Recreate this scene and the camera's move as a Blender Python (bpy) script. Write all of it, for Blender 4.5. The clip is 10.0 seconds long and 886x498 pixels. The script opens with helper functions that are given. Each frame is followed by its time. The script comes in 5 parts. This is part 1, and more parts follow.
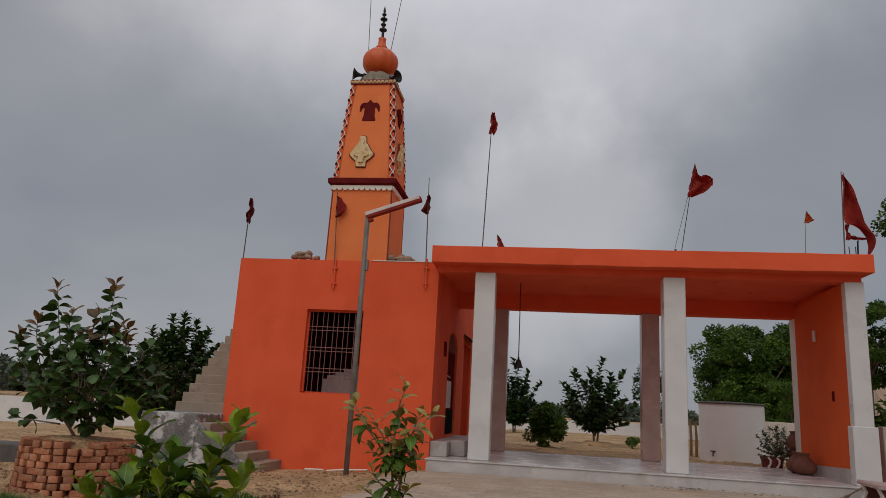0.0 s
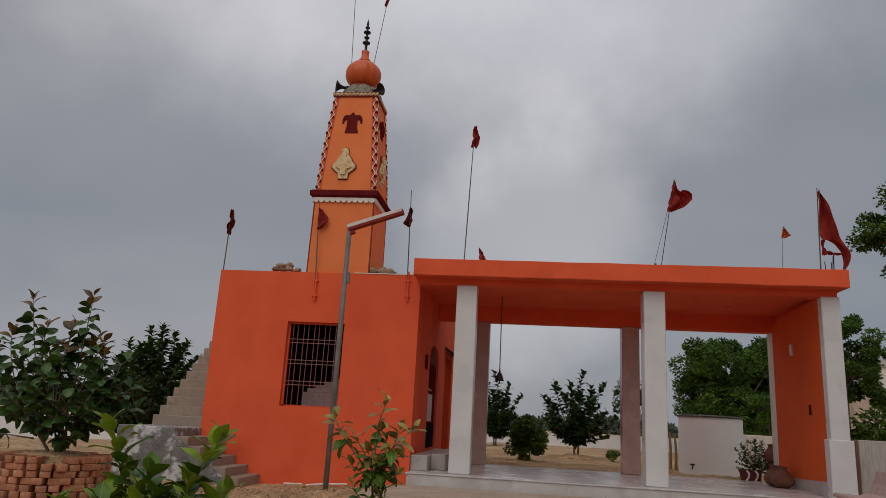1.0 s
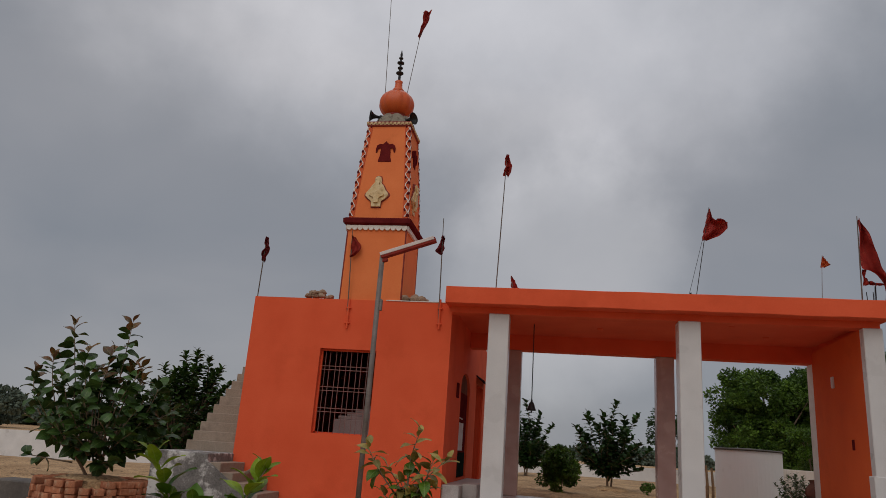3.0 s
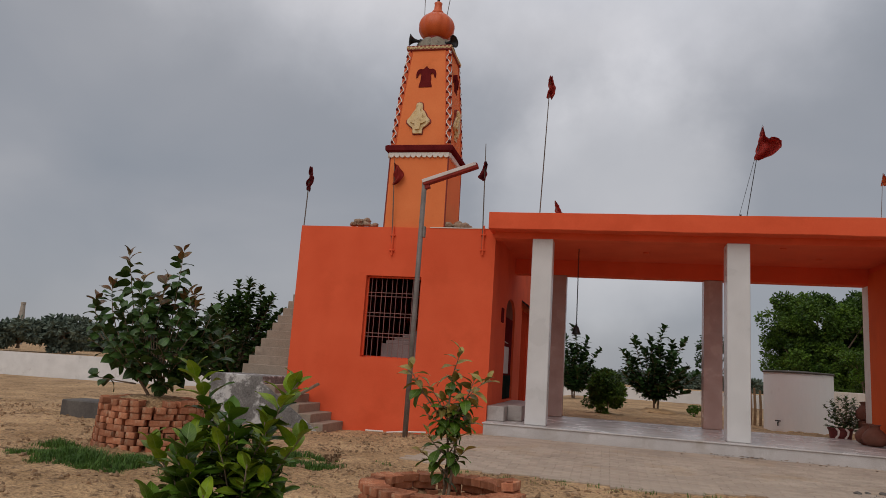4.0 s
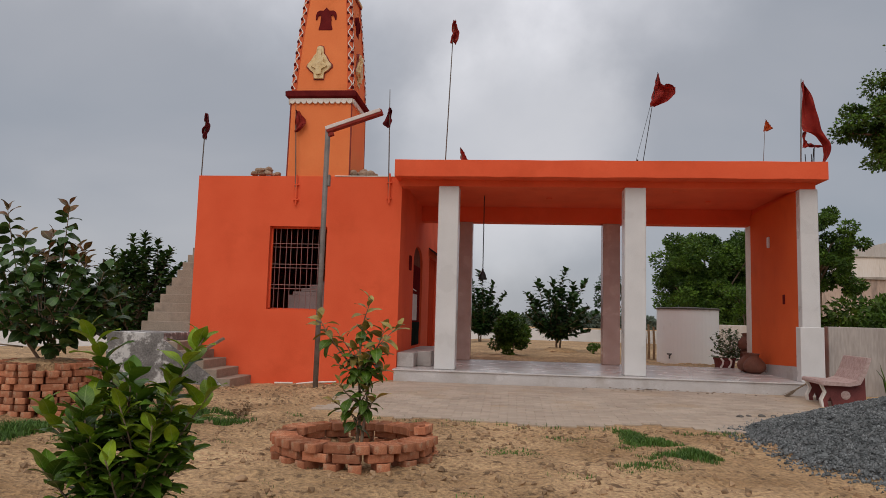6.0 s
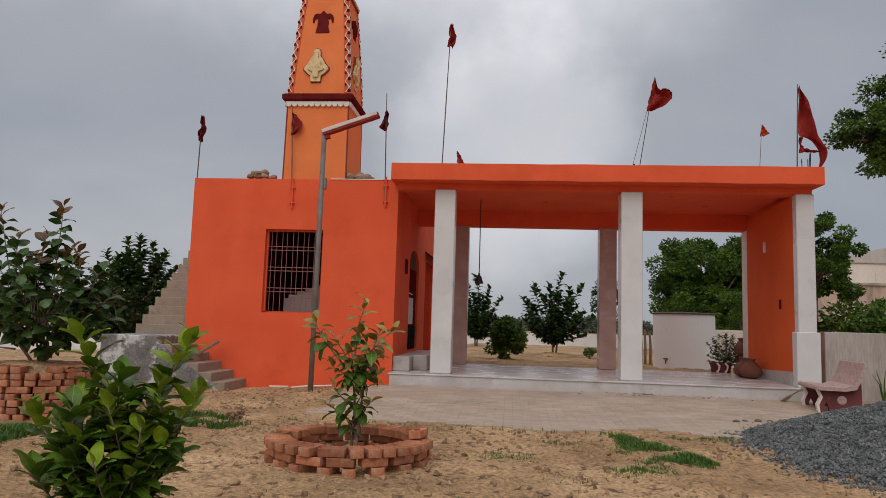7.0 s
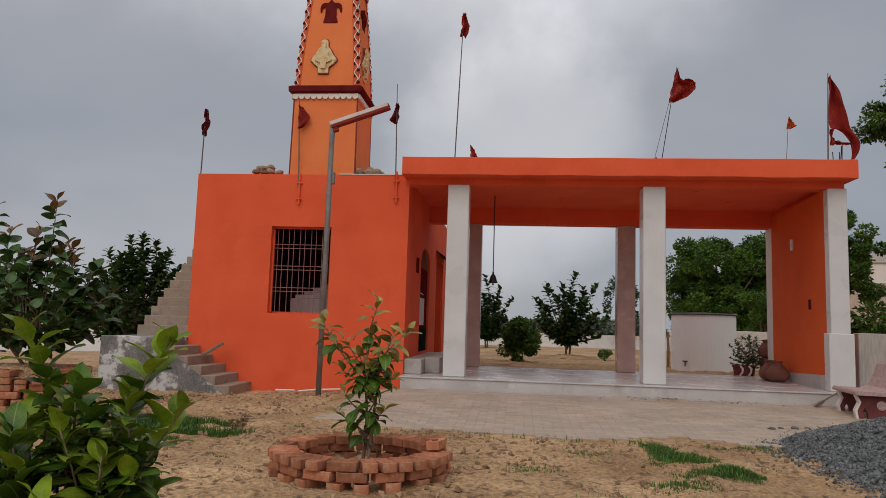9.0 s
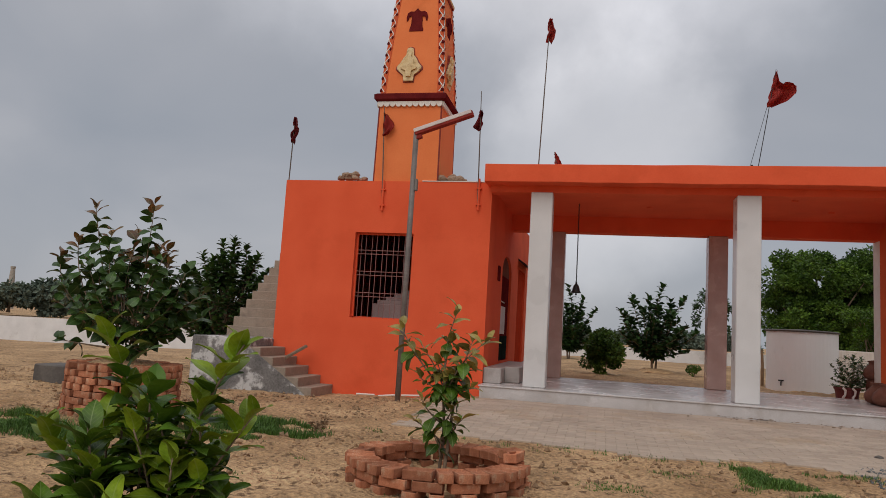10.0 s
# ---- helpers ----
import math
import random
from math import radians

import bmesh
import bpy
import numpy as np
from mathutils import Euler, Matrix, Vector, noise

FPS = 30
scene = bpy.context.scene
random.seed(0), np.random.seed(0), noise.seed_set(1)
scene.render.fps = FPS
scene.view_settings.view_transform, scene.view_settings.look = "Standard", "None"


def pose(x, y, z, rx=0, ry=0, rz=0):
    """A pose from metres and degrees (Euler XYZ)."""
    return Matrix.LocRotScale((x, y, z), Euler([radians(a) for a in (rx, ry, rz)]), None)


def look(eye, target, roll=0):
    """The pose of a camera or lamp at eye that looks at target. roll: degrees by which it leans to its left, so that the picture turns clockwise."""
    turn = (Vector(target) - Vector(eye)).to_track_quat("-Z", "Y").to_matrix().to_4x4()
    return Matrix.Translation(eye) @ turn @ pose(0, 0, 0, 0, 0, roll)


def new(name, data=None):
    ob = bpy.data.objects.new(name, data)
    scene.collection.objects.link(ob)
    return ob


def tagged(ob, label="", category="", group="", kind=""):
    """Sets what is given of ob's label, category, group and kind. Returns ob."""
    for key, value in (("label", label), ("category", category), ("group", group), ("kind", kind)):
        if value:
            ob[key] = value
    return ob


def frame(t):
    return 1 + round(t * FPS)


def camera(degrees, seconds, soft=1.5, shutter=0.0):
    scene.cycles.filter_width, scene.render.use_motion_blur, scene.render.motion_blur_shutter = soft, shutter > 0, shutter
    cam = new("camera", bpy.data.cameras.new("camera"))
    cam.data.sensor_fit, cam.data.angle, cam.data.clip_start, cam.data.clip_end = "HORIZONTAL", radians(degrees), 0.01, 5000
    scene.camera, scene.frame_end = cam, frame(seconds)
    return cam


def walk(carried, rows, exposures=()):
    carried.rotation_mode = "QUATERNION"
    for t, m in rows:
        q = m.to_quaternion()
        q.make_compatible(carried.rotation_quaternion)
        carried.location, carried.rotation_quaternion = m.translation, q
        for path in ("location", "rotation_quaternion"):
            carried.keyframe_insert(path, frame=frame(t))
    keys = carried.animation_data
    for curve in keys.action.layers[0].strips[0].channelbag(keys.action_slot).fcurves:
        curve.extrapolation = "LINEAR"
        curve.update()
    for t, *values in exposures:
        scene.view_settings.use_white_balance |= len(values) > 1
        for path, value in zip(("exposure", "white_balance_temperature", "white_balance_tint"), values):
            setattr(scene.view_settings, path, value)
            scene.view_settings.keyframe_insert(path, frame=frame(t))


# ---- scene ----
cam = camera(64.5, 10.0, soft=0.75)
PATH = [
    (0, (6.15, -13.083, 1.356), (5.847, -11.154, 1.792), 3.2),
    (0.5, (6.104, -13.094, 1.393), (5.828, -11.164, 1.837), 3.1),
    (1, (6.148, -13.094, 1.369), (5.896, -11.167, 1.841), 3.2),
    (1.5, (6.103, -13.104, 1.426), (5.846, -11.18, 1.907), 3.0),
    (2, (6.106, -13.1, 1.4), (5.846, -11.192, 1.94), 3.2),
    (2.2, (6.122, -13.117, 1.394), (5.87, -11.218, 1.967), 3.5),
    (3.3, (6.111, -13.133, 1.396), (5.706, -11.236, 1.882), 4.2),
    (3.5, (6.164, -13.133, 1.365), (5.717, -11.231, 1.795), 4.1),
    (4, (6.207, -13.105, 1.364), (5.74, -11.189, 1.695), 3.9),
    (4.5, (6.127, -13.07, 1.374), (5.715, -11.127, 1.614), 3.5),
    (5, (6.142, -13.07, 1.368), (5.793, -11.109, 1.549), 2.9),
    (5.5, (6.142, -13.062, 1.358), (5.851, -11.09, 1.525), 2.2),
    (5.7, (6.18, -13.062, 1.366), (5.93, -11.087, 1.556), 1.9),
    (6.8, (6.168, -13.034, 1.349), (6.014, -11.051, 1.555), 1.6),
    (7, (6.182, -13.025, 1.348), (5.991, -11.045, 1.56), 1.8),
    (7.5, (6.199, -13.009, 1.35), (5.891, -11.048, 1.593), 3.4),
    (8, (6.155, -12.835, 1.341), (5.902, -10.879, 1.67), 2.2),
    (8.5, (6.068, -12.662, 1.345), (5.842, -10.7, 1.658), 1.4),
    (9, (6.022, -12.489, 1.339), (5.811, -10.512, 1.554), 1.8),
    (9.5, (6.019, -12.407, 1.345), (5.658, -10.453, 1.574), 3.0),
    (10, (6.026, -12.395, 1.348), (5.583, -10.458, 1.574), 3.5),
]
walk(cam, [(t, look(eye, target, roll)) for t, eye, target, roll in PATH],
     exposures=[(t, stops, 6600, 14) for t, stops in ((0.0, -0.43), (2.2, -0.5), (3.3, -0.52), (4.0, -0.27), (4.5, -0.08), (5.5, 0.0), (7.0, 0.0), (7.6, -0.14), (8.0, -0.2), (8.5, -0.25), (9.0, -0.1), (9.5, -0.04), (10.0, -0.06))])

# ---------------------------------------------------------------- light
world = bpy.data.worlds.new("overcast_sky")
scene.world = world
world.use_nodes = True
wn, wl = world.node_tree.nodes, world.node_tree.links
wn.clear()
w_out = wn.new("ShaderNodeOutputWorld")
w_bg = wn.new("ShaderNodeBackground")
w_sky = wn.new("ShaderNodeTexSky")
w_sky.sky_type, w_sky.sun_disc = "NISHITA", False
w_sky.sun_elevation, w_sky.sun_rotation = radians(52), radians(200)
w_skys = wn.new("ShaderNodeVectorMath")
w_skys.operation = "SCALE"
w_skys.inputs["Scale"].default_value = 0.10
w_tc = wn.new("ShaderNodeTexCoord")
w_map = wn.new("ShaderNodeMapping")
w_map.inputs["Location"].default_value = (0.35, 0.1, 0.62)
w_map.inputs["Scale"].default_value = (1.0, 1.0, 1.9)
w_n1 = wn.new("ShaderNodeTexNoise")
w_n1.inputs["Scale"].default_value, w_n1.inputs["Detail"].default_value = 1.9, 5.0
w_n1.inputs["Roughness"].default_value, w_n1.inputs["Distortion"].default_value = 0.46, 0.35
w_ramp = wn.new("ShaderNodeValToRGB")
w_ramp.color_ramp.elements[0].position, w_ramp.color_ramp.elements[0].color = 0.30, (0.303, 0.343, 0.388, 1)
w_ramp.color_ramp.elements[1].position, w_ramp.color_ramp.elements[1].color = 0.72, (0.465, 0.485, 0.51, 1)
w_mid = w_ramp.color_ramp.elements.new(0.5)
w_mid.color = (0.365, 0.395, 0.432, 1)


def sky_lobe(way, cut, soft, ragged):
    """Broad soft bright area of thin cloud round a direction, with ragged edges."""
    d = wn.new("ShaderNodeVectorMath")
    d.operation = "DOT_PRODUCT"
    d.inputs[1].default_value = Vector(way).normalized()
    wl.new(w_tc.outputs["Generated"], d.inputs[0])
    r = wn.new("ShaderNodeMath")
    r.operation = "MULTIPLY_ADD"
    r.inputs[1].default_value = ragged
    wl.new(w_n2.outputs["Fac"], r.inputs[0])
    wl.new(d.outputs["Value"], r.inputs[2])
    g = wn.new("ShaderNodeMapRange")
    g.interpolation_type = "SMOOTHSTEP"
    g.inputs["From Min"].default_value, g.inputs["From Max"].default_value = cut + ragged * 0.5, soft + ragged * 0.5
    wl.new(r.outputs["Value"], g.inputs["Value"])
    return g.outputs["Result"]


def sky_add(base, mask, colour):
    m = wn.new("ShaderNodeMix")
    m.data_type, m.blend_type = "RGBA", "ADD"
    m.inputs["B"].default_value = (*colour, 1)
    wl.new(mask, m.inputs["Factor"])
    wl.new(base, m.inputs["A"])
    return m.outputs["Result"]


w_n2 = wn.new("ShaderNodeTexNoise")
w_n2.inputs["Scale"].default_value, w_n2.inputs["Detail"].default_value, w_n2.inputs["Roughness"].default_value = 5.0, 6.0, 0.55
wl.new(w_tc.outputs["Generated"], w_n2.inputs["Vector"])
w_mix = wn.new("ShaderNodeMix")
w_mix.data_type = "RGBA"
w_mix.inputs["Factor"].default_value = 0.93
wl.new(w_sky.outputs["Color"], w_skys.inputs[0])
wl.new(w_skys.outputs["Vector"], w_mix.inputs["A"])
wl.new(w_tc.outputs["Generated"], w_map.inputs["Vector"])
wl.new(w_map.outputs["Vector"], w_n1.inputs["Vector"])
wl.new(w_n1.outputs["Fac"], w_ramp.inputs["Fac"])
wl.new(w_ramp.outputs["Color"], w_mix.inputs["B"])
w_col = w_mix.outputs["Result"]
w_col = sky_add(w_col, sky_lobe((-0.08, 0.58, 0.81), 0.77, 1.0, 0.14), (0.50, 0.50, 0.505))
w_col = sky_add(w_col, sky_lobe((0.0, 0.97, 0.245), 0.980, 0.996, 0.022), (0.17, 0.17, 0.166))
w_col = sky_add(w_col, sky_lobe((-0.1, -0.5, 1.0), 0.2, 1.0, 0.10), (0.15, 0.147, 0.143))
wl.new(w_col, w_bg.inputs["Color"])
w_bg.inputs["Strength"].default_value = 1.0
wl.new(w_bg.outputs["Background"], w_out.inputs["Surface"])

sun = new("sun", bpy.data.lights.new("sun", "SUN"))
sun.data.energy, sun.data.angle, sun.data.color = 1.25, radians(60), (1.0, 0.96, 0.9)
sun.matrix_world = look((0, 0, 0), (0.15, 0.95, -1.1))


# ---------------------------------------------------------------- materials
def leaf_veins(n, l, tc, col, amount):
    """Pale midrib along the leaf's axis and fainter side veins running off it."""
    def calc(op, a, b=None, c=None):
        m = n.new("ShaderNodeMath")
        m.operation = op
        for i, v in enumerate((a, b, c)):
            if v is None:
                continue
            if isinstance(v, (int, float)):
                m.inputs[i].default_value = v
            else:
                l.new(v, m.inputs[i])
        return m.outputs["Value"]

    xyz = n.new("ShaderNodeSeparateXYZ")
    l.new(tc.outputs["Object"], xyz.inputs["Vector"])
    ay = calc("ABSOLUTE", xyz.outputs["Y"])
    rib = calc("LESS_THAN", ay, 0.0022)
    run = calc("FRACT", calc("DIVIDE", calc("MULTIPLY_ADD", ay, -0.9, xyz.outputs["X"]), 0.019))
    side = calc("MULTIPLY", calc("LESS_THAN", run, 0.13), 0.45)
    fac = calc("MULTIPLY", calc("MAXIMUM", rib, side), amount)
    mx = n.new("ShaderNodeMix")
    mx.data_type = "RGBA"
    mx.inputs["B"].default_value = (0.34, 0.42, 0.16, 1)
    l.new(fac, mx.inputs["Factor"])
    l.new(col, mx.inputs["A"])
    return mx.outputs["Result"]


def surf(name, a, b, scale=6.0, rough=0.7, bump=0.15, fine=60.0, metal=0.0, stain=None, stain_scale=0.9,
         stain_cut=(0.52, 0.72), per_object=0.0, spec=0.4, sheen_leaf=False, stretch=(1, 1, 1), bump_dist=0.01, island=0.0, grain_mix=0.35, vein=0.0):
    """Two-scale procedural surface: patches between colours a and b, fine grain, optional stains."""
    m = bpy.data.materials.new(name)
    m.use_nodes = True
    n, l = m.node_tree.nodes, m.node_tree.links
    p = n["Principled BSDF"]
    tc = n.new("ShaderNodeTexCoord")
    mp = n.new("ShaderNodeMapping")
    mp.inputs["Scale"].default_value = stretch
    l.new(tc.outputs["Object"], mp.inputs["Vector"])
    big = n.new("ShaderNodeTexNoise")
    big.inputs["Scale"].default_value, big.inputs["Detail"].default_value = scale, 5
    sm = n.new("ShaderNodeTexNoise")
    sm.inputs["Scale"].default_value, sm.inputs["Detail"].default_value = fine, 4
    l.new(mp.outputs["Vector"], big.inputs["Vector"])
    l.new(mp.outputs["Vector"], sm.inputs["Vector"])
    ramp = n.new("ShaderNodeValToRGB")
    ramp.color_ramp.elements[0].position, ramp.color_ramp.elements[0].color = 0.32, (*a, 1)
    ramp.color_ramp.elements[1].position, ramp.color_ramp.elements[1].color = 0.68, (*b, 1)
    l.new(big.outputs["Fac"], ramp.inputs["Fac"])
    grain = n.new("ShaderNodeMix")
    grain.data_type, grain.blend_type = "RGBA", "OVERLAY"
    grain.inputs["Factor"].default_value = grain_mix
    l.new(ramp.outputs["Color"], grain.inputs["A"])
    gr = n.new("ShaderNodeValToRGB")
    gr.color_ramp.elements[0].position, gr.color_ramp.elements[0].color = 0.3, (0.3, 0.3, 0.3, 1)
    gr.color_ramp.elements[1].position, gr.color_ramp.elements[1].color = 0.7, (0.7, 0.7, 0.7, 1)
    l.new(sm.outputs["Fac"], gr.inputs["Fac"])
    l.new(gr.outputs["Color"], grain.inputs["B"])
    col = grain.outputs["Result"]
    if stain:
        st = n.new("ShaderNodeTexNoise")
        st.inputs["Scale"].default_value, st.inputs["Detail"].default_value, st.inputs["Roughness"].default_value = stain_scale, 7, 0.62
        l.new(mp.outputs["Vector"], st.inputs["Vector"])
        sr = n.new("ShaderNodeMapRange")
        sr.inputs["From Min"].default_value, sr.inputs["From Max"].default_value = stain_cut
        l.new(st.outputs["Fac"], sr.inputs["Value"])
        sx = n.new("ShaderNodeMix")
        sx.data_type = "RGBA"
        sx.inputs["B"].default_value = (*stain, 1)
        l.new(sr.outputs["Result"], sx.inputs["Factor"])
        l.new(col, sx.inputs["A"])
        col = sx.outputs["Result"]
    if per_object or island:
        src = n.new("ShaderNodeObjectInfo" if per_object else "ShaderNodeNewGeometry")
        hs = n.new("ShaderNodeHueSaturation")
        amount = per_object or island
        vr = n.new("ShaderNodeMapRange")
        vr.inputs["To Min"].default_value, vr.inputs["To Max"].default_value = 1 - amount, 1 + amount
        l.new(src.outputs["Random" if per_object else "Random Per Island"], vr.inputs["Value"])
        l.new(vr.outputs["Result"], hs.inputs["Value"])
        l.new(col, hs.inputs["Color"])
        col = hs.outputs["Color"]
    if vein:
        col = leaf_veins(n, l, tc, col, vein)
    l.new(col, p.inputs["Base Color"])
    rr = n.new("ShaderNodeMapRange")
    rr.inputs["To Min"].default_value, rr.inputs["To Max"].default_value = max(rough - 0.12, 0.02), min(rough + 0.12, 1)
    l.new(big.outputs["Fac"], rr.inputs["Value"])
    l.new(rr.outputs["Result"], p.inputs["Roughness"])
    p.inputs["Metallic"].default_value = metal
    p.inputs["Specular IOR Level"].default_value = spec
    if bump:
        bp = n.new("ShaderNodeBump")
        bp.inputs["Strength"].default_value, bp.inputs["Distance"].default_value = bump, bump_dist
        add = n.new("ShaderNodeMath")
        add.operation = "ADD"
        l.new(sm.outputs["Fac"], add.inputs[0])
        l.new(big.outputs["Fac"], add.inputs[1])
        l.new(add.outputs["Value"], bp.inputs["Height"])
        l.new(bp.outputs["Normal"], p.inputs["Normal"])
    if sheen_leaf:
        tr = n.new("ShaderNodeBsdfTranslucent")
        l.new(col, tr.inputs["Color"])
        mx = n.new("ShaderNodeMixShader")
        mx.inputs["Fac"].default_value = 0.15
        l.new(p.outputs["BSDF"], mx.inputs[1])
        l.new(tr.outputs["BSDF"], mx.inputs[2])
        l.new(mx.outputs["Shader"], n["Material Output"].inputs["Surface"])
    return m


M = {}
M["orange"] = surf("orange_wall_paint", (0.77, 0.110, 0.043), (0.84, 0.135, 0.056), 1.3, 0.85, 0.18, 45, stain=(0.68, 0.096, 0.036), stain_cut=(0.55, 0.8), spec=0.12, grain_mix=0.15)
# wall orange turned yellower: light reflected off the sand is in the colour
M["end_bounce_orange"] = surf("orange_wall_paint_with_sand_bounce", (0.72, 0.118, 0.030), (0.78, 0.140, 0.038), 1.3, 0.85, 0.18, 45, stain=(0.62, 0.105, 0.028), stain_cut=(0.55, 0.8), spec=0.08, grain_mix=0.15)
M["saffron"] = surf("saffron_tower_paint", (0.80, 0.205, 0.066), (0.86, 0.24, 0.082), 1.6, 0.82, 0.12, 45, stain=(0.56, 0.14, 0.035), stain_cut=(0.58, 0.85), spec=0.15, grain_mix=0.12)
M["deep_orange"] = surf("glossy_orange_dome_paint", (0.60, 0.10, 0.022), (0.68, 0.125, 0.03), 3, 0.4, 0.1, 50)
M["maroon"] = surf("maroon_paint", (0.10, 0.012, 0.014), (0.16, 0.02, 0.02), 4, 0.75, 0.1, 60, spec=0.0)
M["maroon_border"] = surf("red_brown_border_paint", (0.20, 0.022, 0.014), (0.28, 0.035, 0.02), 5, 0.55, 0.1, 60)
M["edge_border"] = surf("orange_border_paint", (0.56, 0.098, 0.036), (0.64, 0.125, 0.046), 5, 0.75, 0.1, 60, spec=0.15)
M["cream"] = surf("cream_relief_paint", (0.66, 0.47, 0.22), (0.74, 0.58, 0.33), 7, 0.6, 0.2, 60, stain=(0.35, 0.2, 0.08), stain_scale=9)
M["white_trim"] = surf("white_trim_paint", (0.72, 0.66, 0.58), (0.8, 0.76, 0.7), 5, 0.6, 0.1, 60)
M["petal"] = surf("greyed_cream_petal_paint", (0.44, 0.39, 0.30), (0.56, 0.50, 0.40), 7, 0.6, 0.2, 60, stain=(0.22, 0.17, 0.12), stain_scale=7)
M["column"] = surf("polished_white_stone", (0.61, 0.59, 0.57), (0.69, 0.67, 0.65), 2.2, 0.3, 0.05, 90)
# white cladding with shade and the soffit's orange bounce put into its colour
M["shaded_pink_stone"] = surf("white_cladding_with_pink_bounce", (0.42, 0.27, 0.23), (0.52, 0.36, 0.31), 2.6, 0.25, 0.05, 120)
M["marble"] = surf("pale_marble_floor", (0.50, 0.465, 0.445), (0.61, 0.575, 0.555), 2.0, 0.25, 0.06, 80, stain=(0.42, 0.37, 0.33), stain_scale=1.6)
M["step_stone"] = surf("dull_grey_step_stone", (0.36, 0.32, 0.295), (0.46, 0.415, 0.385), 2.4, 0.5, 0.1, 60, stain=(0.26, 0.22, 0.19), stain_scale=3.0)
M["plaster"] = surf("bare_cement_plaster", (0.33, 0.29, 0.24), (0.43, 0.38, 0.32), 2.4, 0.85, 0.4, 40, stain=(0.22, 0.19, 0.16), stain_scale=2.0)
M["stair"] = surf("beige_cement_stair", (0.28, 0.22, 0.165), (0.37, 0.295, 0.23), 2.4, 0.85, 0.5, 40, stain=(0.20, 0.155, 0.12), stain_scale=2.5)
M["altar"] = surf("pinkish_altar_stone", (0.30, 0.21, 0.195), (0.38, 0.28, 0.26), 3, 0.6, 0.1, 60)
M["grey_cement"] = surf("grey_cement_render", (0.14, 0.132, 0.125), (0.25, 0.238, 0.225), 3.5, 0.9, 0.9, 30, stain=(0.58, 0.57, 0.55), stain_scale=3.4, stain_cut=(0.53, 0.60), grain_mix=0.7)
M["whitewash"] = surf("whitewash", (0.66, 0.65, 0.63), (0.76, 0.75, 0.73), 1.5, 0.8, 0.3, 35, stain=(0.4, 0.37, 0.33), stain_scale=1.4, stain_cut=(0.58, 0.85))
M["tank"] = surf("whitewashed_tank", (0.85, 0.845, 0.83), (0.89, 0.885, 0.87), 1.6, 0.8, 0.3, 30, stain=(0.66, 0.645, 0.62), stain_scale=3.5, stain_cut=(0.62, 0.8), stretch=(1, 1, 0.3), grain_mix=0.15)
M["pale_wall"] = surf("weathered_pink_wall", (0.36, 0.31, 0.275), (0.47, 0.42, 0.38), 1.6, 0.9, 0.4, 30, stain=(0.19, 0.165, 0.15), stain_scale=2.6, stain_cut=(0.5, 0.72), stretch=(1, 1, 0.14))
M["streaked_white"] = surf("rain_streaked_whitewash", (0.68, 0.60, 0.52), (0.76, 0.68, 0.60), 1.2, 0.9, 0.3, 20, stain=(0.27, 0.22, 0.18), stain_scale=1.5, stain_cut=(0.58, 0.72), stretch=(1, 1, 0.16))
M["brick"] = surf("fired_red_brick", (0.34, 0.118, 0.056), (0.48, 0.195, 0.102), 14, 0.9, 0.6, 90, stain=(0.52, 0.34, 0.22), stain_scale=11, stain_cut=(0.58, 0.72), per_object=0.3)
M["paver"] = surf("grey_concrete_paver", (0.385, 0.305, 0.235), (0.485, 0.392, 0.308), 1.1, 0.9, 0.4, 50, stain=(0.42, 0.30, 0.185), stain_scale=0.8, per_object=0.09)
M["pavers_joined"] = surf("grey_concrete_paver_far", (0.385, 0.305, 0.235), (0.485, 0.392, 0.308), 1.1, 0.9, 0.4, 50, stain=(0.42, 0.30, 0.185), stain_scale=0.8, island=0.09)
# dark spots: brown scuffed earth, plus shade of the relief painted in
M["soil"] = surf("sandy_soil", (0.345, 0.205, 0.095), (0.60, 0.388, 0.208), 0.9, 0.95, 1.0, 26, stain=(0.17, 0.10, 0.05), stain_scale=7.5, stain_cut=(0.56, 0.64), bump_dist=0.06, grain_mix=0.9)
M["clod"] = surf("dry_clod", (0.25, 0.155, 0.085), (0.38, 0.25, 0.145), 7, 0.95, 0.3, 30, island=0.3)
M["dark_cement"] = surf("damp_dark_cement", (0.085, 0.075, 0.068), (0.14, 0.125, 0.11), 3, 0.9, 0.4, 30)
M["metal_pole"] = surf("galvanised_steel", (0.15, 0.13, 0.115), (0.24, 0.205, 0.185), 5, 0.6, 0.1, 60, metal=0.15)
M["dark_metal"] = surf("dark_iron", (0.02, 0.02, 0.022), (0.045, 0.042, 0.04), 8, 0.5, 0.15, 60, metal=0.5)
M["rod"] = surf("window_rod_paint", (0.23, 0.115, 0.105), (0.30, 0.165, 0.15), 8, 0.6, 0.1, 60, spec=0.15)
M["lamp_red"] = surf("red_lamp_housing", (0.22, 0.022, 0.016), (0.29, 0.035, 0.024), 5, 0.65, 0.1, 60, spec=0.15)
M["lamp_top"] = surf("pale_lamp_cover", (0.62, 0.52, 0.48), (0.7, 0.62, 0.58), 5, 0.4, 0.1, 60)
M["flag_red"] = surf("red_flag_cloth", (0.34, 0.026, 0.02), (0.46, 0.045, 0.03), 7, 0.8, 0.3, 90, stain=(0.62, 0.2, 0.1), stain_scale=10, stain_cut=(0.62, 0.70))
M["flag_dark"] = surf("dark_red_flag_cloth", (0.14, 0.01, 0.014), (0.23, 0.016, 0.02), 7, 0.85, 0.3, 90)
